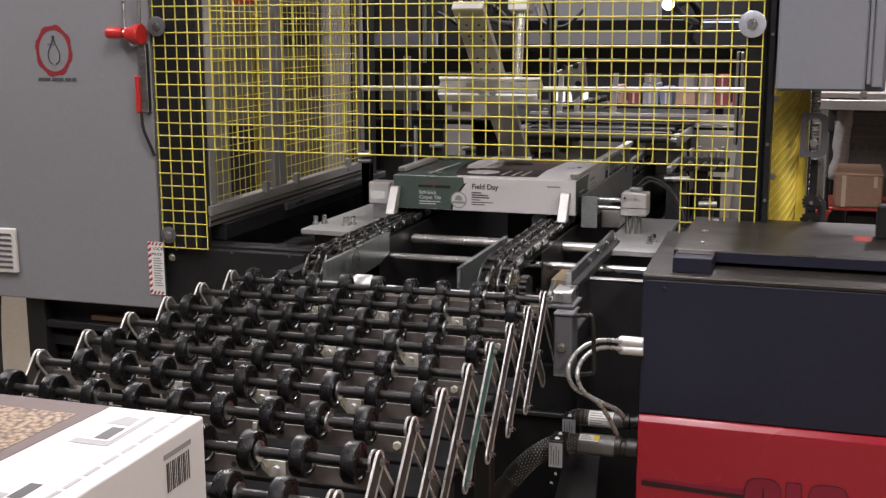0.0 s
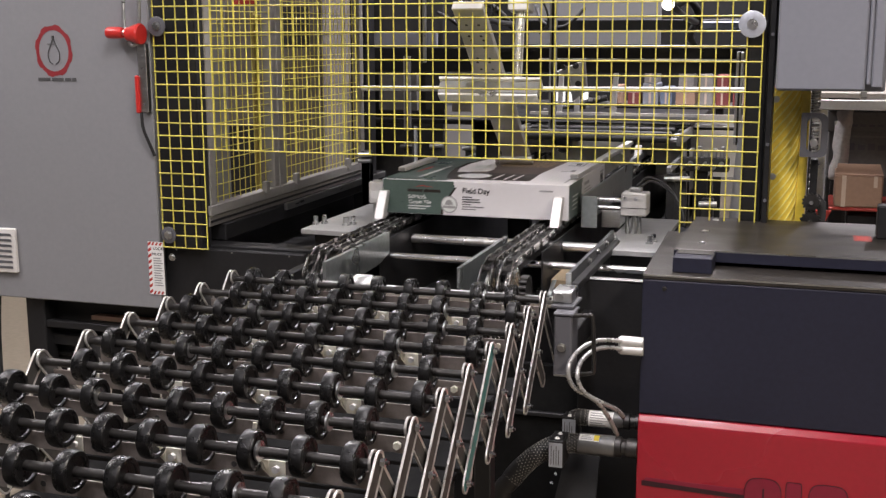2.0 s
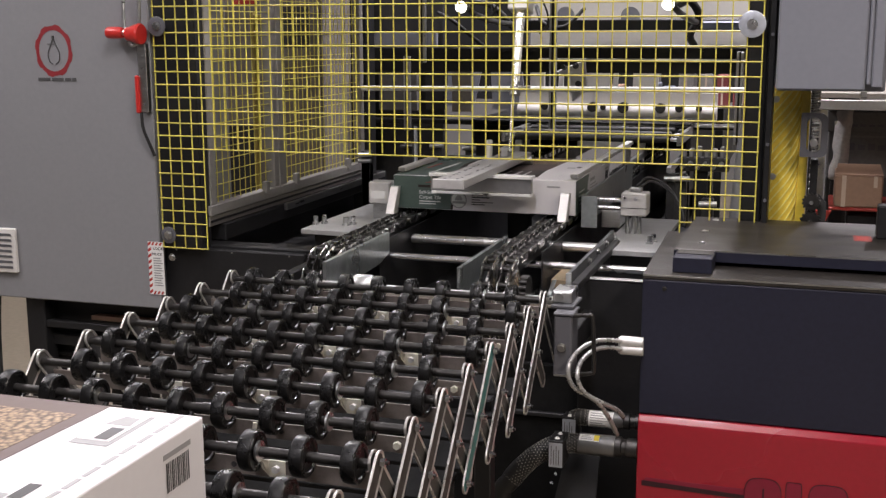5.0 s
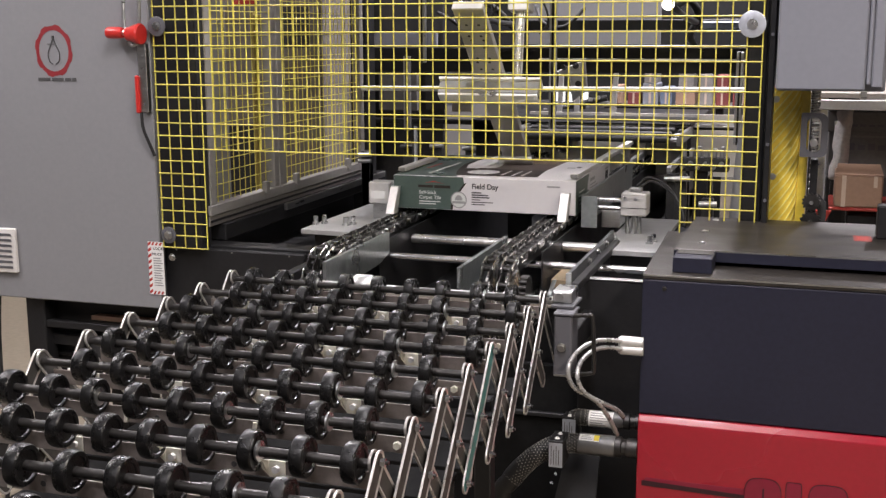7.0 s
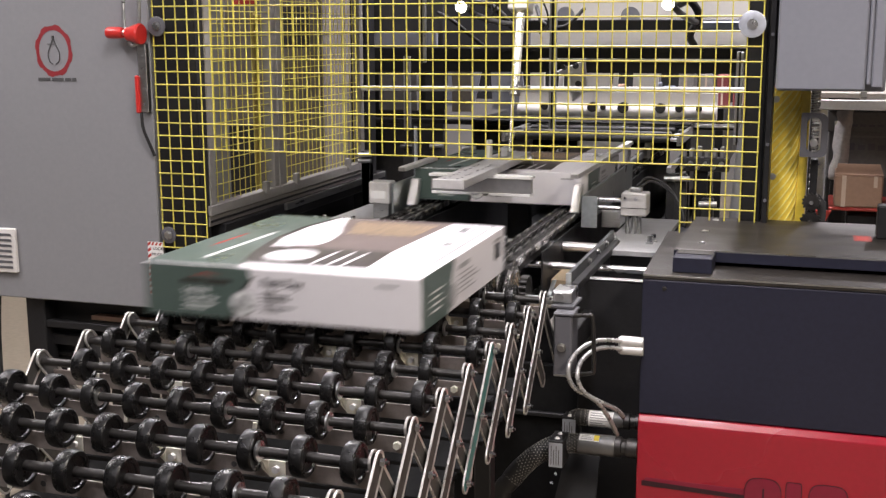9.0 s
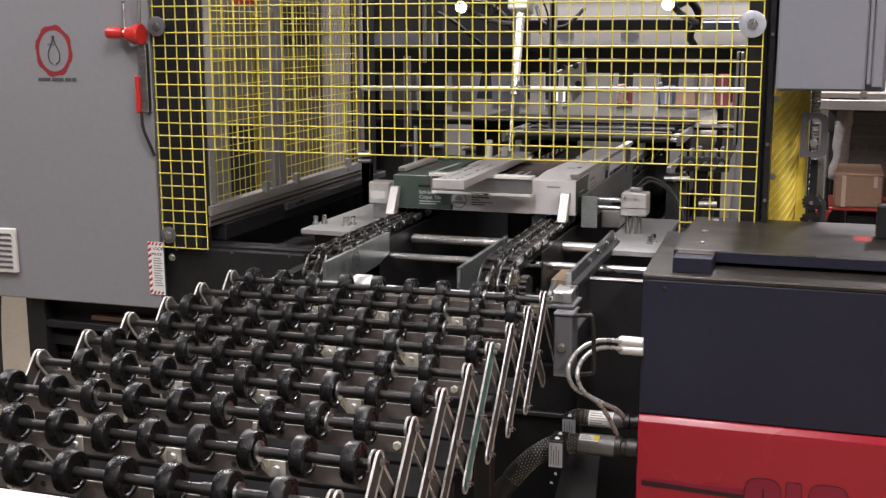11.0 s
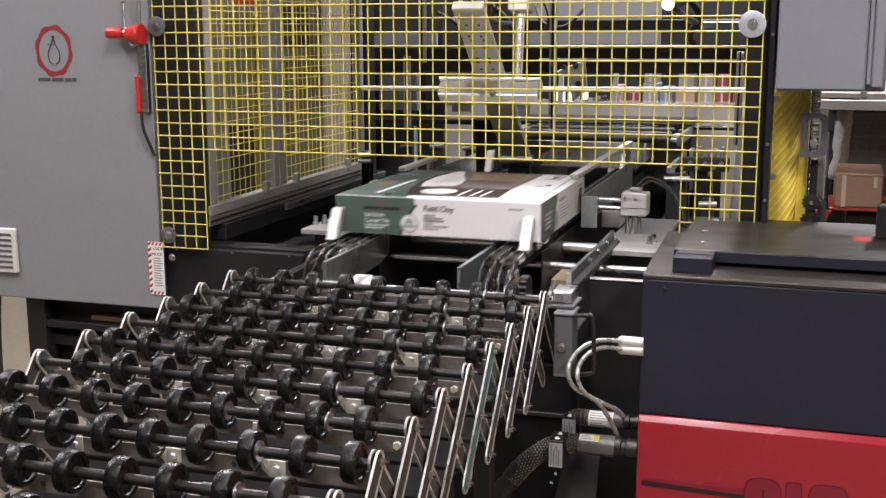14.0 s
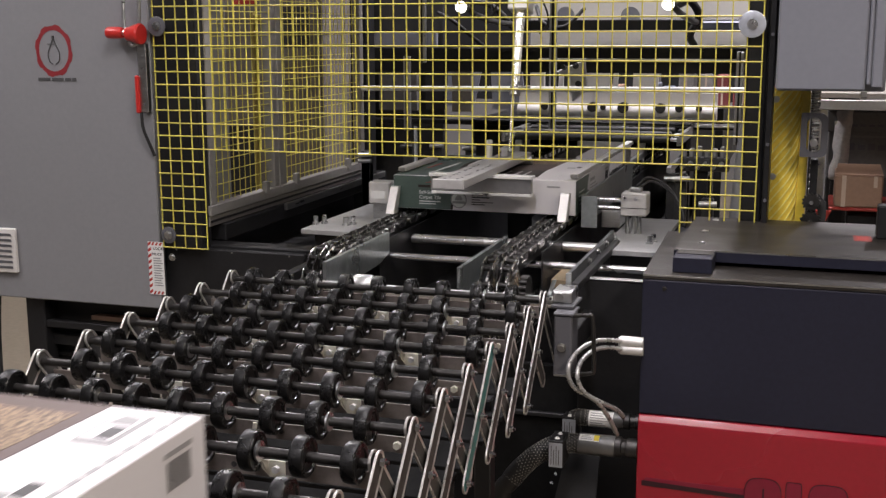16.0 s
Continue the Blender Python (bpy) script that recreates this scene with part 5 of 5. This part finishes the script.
    for k in range(5):
        flank("text_bar", [(.185, .050 - .0075 * k), (.260 + .02 * (k % 3), .050 - .0075 * k), (.260 + .02 * (k % 3), .0525 - .0075 * k), (.185, .0525 - .0075 * k)], e, GREY_INK)
    for k in range(13):
        y = .404 + .0031 * k
        flank("code_line", [(y, .034), (y + .0012 + .0008 * (k % 3 == 0), .034), (y + .0012 + .0008 * (k % 3 == 0), .062), (y, .062)], e, TEXT_INK)
    flank("code_text", [(.400, .066), (.447, .066), (.447, .071), (.400, .071)], e, GREY_INK)
    return c


cartons = [carton()]
for _ in range(4):
    cartons.append(copy_thing(cartons[0], Matrix.Identity(4)))

# ---- chains: two double strands on a loop ----
LINK_P = .0381
COUNT = 132
RAD, CY, CZ = .080, -.34, .805
RUN = (COUNT * LINK_P - 2 * math.pi * RAD) / 2
STEP = 33 * LINK_P


def on_loop(u):
    """The place and tilt of a link u metres along the loop, from the far end of the upper run."""
    u %= COUNT * LINK_P
    if u < RUN:
        return CY + RUN - u, CZ + RAD, 0.0
    u -= RUN
    if u < math.pi * RAD:
        a = u / RAD
        return CY - RAD * math.sin(a), CZ + RAD * math.cos(a), a
    u -= math.pi * RAD
    if u < RUN:
        return CY + u, CZ - RAD, math.pi
    a = math.pi + (u - RUN) / RAD
    return CY + RUN - RAD * math.sin(a), CZ + RAD * math.cos(a), a


def link_mesh(outer):
    bm = bmesh.new()
    for s in (-.020, .020):
        for d in ((-.0115, .0115) if outer else (-.0085, .0085)):
            pts = []
            for k in range(6):
                a = -math.pi / 2 + math.pi * k / 5
                pts.append((s + d - .001, .019 + .008 * math.cos(a), .008 * math.sin(a)))
            for k in range(6):
                a = math.pi / 2 + math.pi * k / 5
                pts.append((s + d - .001, -.019 + .008 * math.cos(a), .008 * math.sin(a)))
            slab(pts, (1, 0, 0), .002, bm)
        if not outer:
            for y in (-.019, .019):
                rod((s - .0076, y, 0), (s + .0076, y, 0), .0062, bm, seg=8)
        else:
            for y in (-.019, .019):
                rod((s - .0135, y, 0), (s + .0135, y, 0), .003, bm, seg=6)
    return bm


chains = []
for x in (.075, .45):
    ch = thing("drive_chain", (x, 0, CZ), "oiled steel double-strand roller chain with pusher lugs", "chain", "drive chains")
    inner = part("chain_link", link_mesh(False), CHAIN_DARK, None)
    outer = part("chain_link", link_mesh(True), CHAIN, None)
    links = []
    for i in range(COUNT):
        o = new("chain_link", (outer if i % 2 else inner).data)
        o.parent = ch
        links.append((o, i * LINK_P))
    for ob in (inner, outer):
        bpy.data.objects.remove(ob)
    chains.append((ch, links))


def lug_mesh(xo):
    bm = slab([(xo - .011, -.040, .008), (xo - .011, -.010, .008), (xo - .011, .016, .072), (xo - .011, -.002, .072)], (1, 0, 0), .022, bevel=.0012)
    return bm


lugs = []
for ch, xo in ((chains[0][0], -.034), (chains[1][0], .024)):
    lug = part("pusher_lug", lug_mesh(xo), ALU_WHITE, None, "white-metal pusher lug")
    for n in range(4):
        o = new("pusher_lug", lug.data)
        o.parent = ch
        lugs.append((o, n * STEP))
    bpy.data.objects.remove(lug)

# ---- swinging hold-down arm and its air cylinder ----
PIV = Vector((.2755, .45, .998))
arm = thing("swing_press", PIV, "perforated aluminium hold-down arm with a cross bar", "machine arm")
AX = .2755
part("beam", box(AX - .036, AX + .036, -.150, .47, 1.000, 1.018, .0012), MILL, arm)
part("end_cap", box(AX - .036, AX + .036, -.156, -.1503, .999, 1.020, .001), ALU_WHITE, arm)
for i in range(11):
    y = -.125 + i * .027 + (.012 if i % 3 == 2 else 0)
    for dx in (-.017, .012):
        for z, d in ((1.0182, 1), (.9998, -1)):
            part("hole", lathe([(.0035, 0), (.0035, .0004)], (AX + dx + .003 * (i % 2), y, z), (0, 0, d), seg=10), DARK, arm)
part("cross_bar", box(AX - .126, AX + .126, .100, .116, .957, .9925, .002), ALU, arm)
# Flange and foot get a near-white colour for the lamplight on them.
part("cross_bar_flange", box(AX - .128, AX + .128, .092, .130, .9926, .9996, .001), BRIGHT, arm)
part("cross_bar_foot", box(AX - .124, AX + .124, .1005, .134, .950, .9568, .001), BRIGHT, arm)
for dx in (-.012, .014):
    hexbolt("bolt", (AX + dx, .10, .955), (0, 0, -1), .007, .005, arm)
part("stop_post", rod((AX - .028, .276, 1.018), (AX - .028, .276, 1.066), .009), ALU_WHITE, arm)
part("clevis", box(AX - .008, AX + .012, .315, .345, 1.0183, 1.045, .002), STEEL, arm)
part("clevis_pin", rod((AX - .014, .3287, 1.037), (AX + .02, .3287, 1.037), .005), ZINC, arm)
part("hinge_barrel", rod((AX - .045, .45, .998), (AX + .045, .45, .998), .014), STEEL, arm)
hp = thing("hinge_post", (AX, .46, .70), "black steel hinge post of the hold-down arm", "post")
part("post", box(AX - .03, AX + .03, .475, .51, .70, .985, .002), BLACK, hp)
CYL = Vector((.29, .43, 1.42))
cyl = thing("air_cylinder", CYL, "polished steel air cylinder with a slim rod", "air cylinder")
part("barrel", rod((.29, .43, 1.40), (.29, .43, 1.185), .0125, seg=18), CHROME, cyl)
part("end_cap", lathe([(.006, 0), (.014, .002), (.014, .02), (.008, .024)], (.29, .43, 1.164), (0, 0, 1), seg=18), ALU, cyl)
part("upper_cap", box(.262, .318, .40, .46, 1.385, 1.46, .003), ALU_WHITE, cyl)
part("tie_rod", rod((.302, .418, 1.40), (.302, .418, 1.2), .0025), STEEL, cyl)
part("fitting", rod((.30, .425, 1.187), (.33, .425, 1.187), .005), ZINC, cyl)
piston = part("piston_rod", rod((.287, .43, 1.40), (.287, .43, 1.03), .004), CHROME, cyl)
hg = thing("cylinder_hanger", (.29, .46, 1.5), "dark overhead bracket carrying the air cylinder", "bracket")
part("arm", box(.20, .40, .42, .50, 1.465, 1.50, .003), DARK, hg)
part("drop", box(.16, .20, .44, .48, 1.465, 2.0, .003), DARK, hg)
part("hose", pipe([(.315, .43, 1.44), (.35, .42, 1.41), (.36, .44, 1.36), (.335, .45, 1.33)], .003, seg=6), RUBBER, hg)
part("hose", pipe([(.265, .43, 1.44), (.235, .42, 1.42), (.21, .44, 1.38), (.20, .46, 1.46)], .003, seg=6), RUBBER, hg)
part("crosshead", box(-.6, .95, .50, .53, 1.50, 1.56, .003), BLACK, hg)

# ---- lifting panel with two round openings, and two reflective knobs that glow for their glint ----
lift = thing("lifting_panel", (.3, 1.65, 1.0), "white lifting panel with two round openings", "machine panel")
lb = bmesh.new()
HOLES = ((.147, 1.384, .036), (.383, 1.382, .036))


def holed(bm, x0, x1, z0, z1, holes, y0, y1):
    """A plate cut into square pieces with round openings."""
    xs = [x0] + [v for hx, hz, hr in holes for v in (hx - hr * 1.35, hx + hr * 1.35)] + [x1]
    for i in range(len(xs) - 1):
        if i % 2 == 0:
            box(xs[i], xs[i + 1], y0, y1, z0, z1, 0, bm)
        else:
            hx, hz, hr = holes[i // 2]
            q = hr * 1.35
            box(xs[i], xs[i + 1], y0, y1, z0, hz - q, 0, bm)
            box(xs[i], xs[i + 1], y0, y1, hz + q, z1, 0, bm)
            n = 24
            for k in range(n):
                a0, a1 = 2 * math.pi * k / n, 2 * math.pi * (k + 1) / n

                def sq(a):
                    m = max(abs(math.cos(a)), abs(math.sin(a)))
                    return hx + q * math.cos(a) / m, hz + q * math.sin(a) / m
                pts = [(hx + hr * math.cos(a0), hz + hr * math.sin(a0)), sq(a0), sq(a1), (hx + hr * math.cos(a1), hz + hr * math.sin(a1))]
                slab([(x, y0, z) for x, z in pts], (0, 1, 0), y1 - y0, bm)


holed(lb, .02, .80, 1.28, 1.50, HOLES, 1.65, 1.66)
for x0, x1 in ((.02, .075), (.165, .315), (.40, .49)):
    box(x0, x1, 1.65, 1.66, 1.10, 1.28, 0, lb)
box(-.02, .70, 1.645, 1.66, 1.02, 1.115, 0, lb)
part("sheet", lb, WHITE_PANEL, lift)
part("drum", rod((-.02, 1.64, 1.045), (.70, 1.64, 1.045), .028, seg=20), WHITE_PANEL, lift)
for x, r in ((.084, .013), (.261, .018), (.300, .010), (.372, .020), (.505, .018), (.571, .014), (.640, .011)):
    part("port", rod((x, 1.66, 1.062), (x, 1.609, 1.062), r, seg=16), DARK, lift, "dark round port")
for hx, hz, hr in HOLES:
    part("disc", lathe([(hr * .3, 0), (hr * .97, 0), (hr * .97, .004), (hr * .3, .004)], (hx, 1.69, hz), (0, -1, 0), seg=24), GREY_DARK, lift)
# Reflective knobs: the bright reflection is a glowing face.
lamps = []
for x, z in ((-.04, 1.412), (.60, 1.415)):
    lm = thing("work_lamp", (x, 1.0, z), "round reflective knob on a dark arm, its glint made to glow", "lamp", "work lamps")
    part("lens", lathe([(.004, 0), (.013, .003), (.018, .010), (.018, .016), (.004, .020)], (x, .985, z), (0, -1, -.2), seg=18), KNOB_GLINT, lm)
    part("shade", lathe([(.010, 0), (.02, .004), (.021, .02), (.012, .024)], (x, 1.012, z + .004), (0, -1, -.2), seg=18), DARK, lm)
    part("arm", pipe([(x, 1.012, z + .004), (x + .02, 1.03, z - .02), (x + .03, 1.12, z - .035), (x + .04, 1.30, z - .05), (x + .045, 1.485, z - .055)], .010, seg=8), DARK, lm)
    lamps.append((lm, Vector((x, 1.0, z))))


def motions():
    period = 5.8
    front_y = [(0, .1615), (1.62, .1615), (1.8, .145), (2.0, .083), (2.2, -.02), (2.4, -.205), (2.5, -.287), (2.7, -.463), (2.9, -.660), (3.0, -.748), (3.2, -.975), (3.4, -1.255), (3.5, -1.372), (3.7, -1.575), (3.9, -1.785), (4.1, -1.92), (4.4, -2.08), (4.6, -2.085)]
    chain_s = [(0, 0), (1.62, 0), (1.8, .0165), (2.0, .0785), (2.2, .1815), (2.4, .3665), (2.5, .4485), (2.7, .6245), (2.9, .8215), (3.0, .915), (3.1, 1.02), (3.2, 1.10), (3.3, 1.18), (3.4, 1.235), (3.5, STEP), (5.8, STEP)]

    def lerp(tab, t):
        t = min(max(t, tab[0][0]), tab[-1][0])
        for (a, va), (b, vb) in zip(tab, tab[1:]):
            if t <= b:
                return va + (vb - va) * (t - a) / (b - a)
        return tab[-1][1]

    def travelled(t):
        n = int((t + 1e-6) // period)
        return n * STEP + lerp(chain_s, t - n * period)

    bx0, bz0 = .0305, .900
    still = [0.0, 16.0]
    moving = sorted({round(n * period + 1.6 + k / 15, 4) for n in range(3) for k in range(30)} | set(still))
    moving = [t for t in moving if 0 <= t <= 16.0]
    # cartons
    leave = {0: None, 1: [(5.0, -2.085), (5.4, -2.6), (5.9, -3.75), (6.0, -3.8)], 2: [(10.4, -2.085), (10.9, -2.285), (11.75, -2.29), (12.0, -2.5), (12.6, -3.2), (12.8, -3.25)], 3: [], 4: []}
    ends = {1: [(3.9, -1.735), (4.0, -1.80), (4.2, -1.93), (4.6, -2.06), (4.8, -2.085)], 3: [(3.9, -1.787), (4.1, -1.92), (4.3, -2.04), (4.4, -2.083), (4.6, -2.085)]}
    ends[2] = ends[4] = ends[3]
    for n, c in enumerate(cartons):
        rows = []
        if n == 0:
            tab = [(0, -2.0845), (1.4, -2.0845), (1.5, -2.103), (1.6, -2.125), (1.7, -2.163), (1.8, -2.215), (1.9, -2.305), (2.0, -2.45), (2.3, -3.1), (2.8, -4.2), (3.0, -4.3), (16, -4.3)]
            times = [a for a, _ in tab]
            value = lambda t, tab=tab: lerp(tab, t)
        else:
            start = (n - 1) * period
            tab = [(start + a, b) for a, b in front_y if a < 3.8] + [(start + a, b) for a, b in ends[n]] + leave[n]

            def value(t, tab=tab, start=start, n=n):
                if t < start:
                    tau = t - int((t + 1e-6) // period) * period
                    lag = .85 * min(1.0, max(0.0, (2.5 - tau) / .9)) if start - t < period else .85
                    return .1615 + (n - 1) * STEP - travelled(t) + (lag if start - t < period + .01 else .85)
                return lerp(tab, t)
            times = sorted(set(moving) | {a for a, _ in tab if 0 <= a <= 16})
            lo, hi = start - period, start + 7
            times = [t for t in times if lo - 4.5 <= t <= hi] + [0.0, 16.0]
            times = sorted({round(t, 3) for t in times if 0 <= t <= 16})
        for t in times:
            rows.append((t, pose(bx0, value(t), bz0)))
        walk(c, rows)
    # chains and lugs
    first = CY + RUN - .1615 + .020
    for ch, links in chains:
        for o, u in links:
            rows = []
            for t in moving:
                y, z, a = on_loop(u + travelled(t))
                rows.append((t, pose(0, y, z - CZ, math.degrees(a), 0, 0)))
            walk(o, rows)
    for o, u in lugs:
        rows = []
        for t in moving:
            y, z, a = on_loop(first - u + travelled(t))
            rows.append((t, pose(0, y, z - CZ, math.degrees(a), 0, 0)))
        walk(o, rows)
    # hold-down arm and its cylinder
    swing = [(0, 40), (2.58, 40), (2.65, 37), (2.7, 32), (2.8, 16), (2.9, 3), (3.0, 0), (5.32, 0), (5.4, 6), (5.5, 16), (5.6, 23), (5.7, 32), (5.8, 38)]
    rows, rows_c, rows_p = [], [], []
    ts = {0.0, 16.0}
    for n in range(3):
        ts |= {n * period + a for a, _ in swing} | {n * period + .1}
    for t in sorted(round(t, 3) for t in ts if 0 <= t <= 16):
        n = int((t + 1e-6) // period)
        tau = t - n * period
        deg = lerp(swing, tau)
        if n and tau < .1:
            deg = 38 + 20 * tau
        th = radians(-deg)
        rows.append((t, pose(*PIV, -deg)))
        ry, rz = .3287 - PIV.y, 1.037 - PIV.z
        py, pz = PIV.y + ry * math.cos(th) - rz * math.sin(th), PIV.z + ry * math.sin(th) + rz * math.cos(th)
        dy, dz = py - CYL.y, pz - CYL.z
        tilt = -math.degrees(math.atan2(-dy, -dz))
        rows_c.append((t, pose(*CYL, tilt)))
        rows_p.append((t, pose(0, 0, (CYL.z - 1.03) - math.hypot(dy, dz))))
    walk(arm, rows)
    walk(cyl, rows_c)
    walk(piston, rows_p)
    # lifting panel: up between the beams, down again in the pause
    rise = [(0, -.46), (2.25, -.46), (2.4, -.42), (2.6, -.30), (2.7, -.24), (2.8, -.13), (2.9, -.03), (3.0, 0), (5.1, 0), (5.4, -.36), (5.6, -.46), (5.8, -.46)]
    rows = []
    for n in range(3):
        for a, h in rise[:-1]:
            t = n * period + a
            if t <= 16:
                rows.append((t, pose(.3, 1.65, 1.0 + h)))
    rows.append((16.0, pose(.3, 1.65, 1.0)))
    walk(lift, rows)
    for k, (lm, p) in enumerate(lamps):
        rows = [(0.0, pose(*p))]
        for n in range(3):
            for a, h in ((2.4, 0), (2.6, -.05), (2.75, -.05), (2.95, 0)):
                if n * period + a < 16:
                    rows.append((n * period + a, pose(p.x, p.y, p.z + h)))
        rows.append((16.0, pose(*p)))
        walk(lm, rows)


motions()
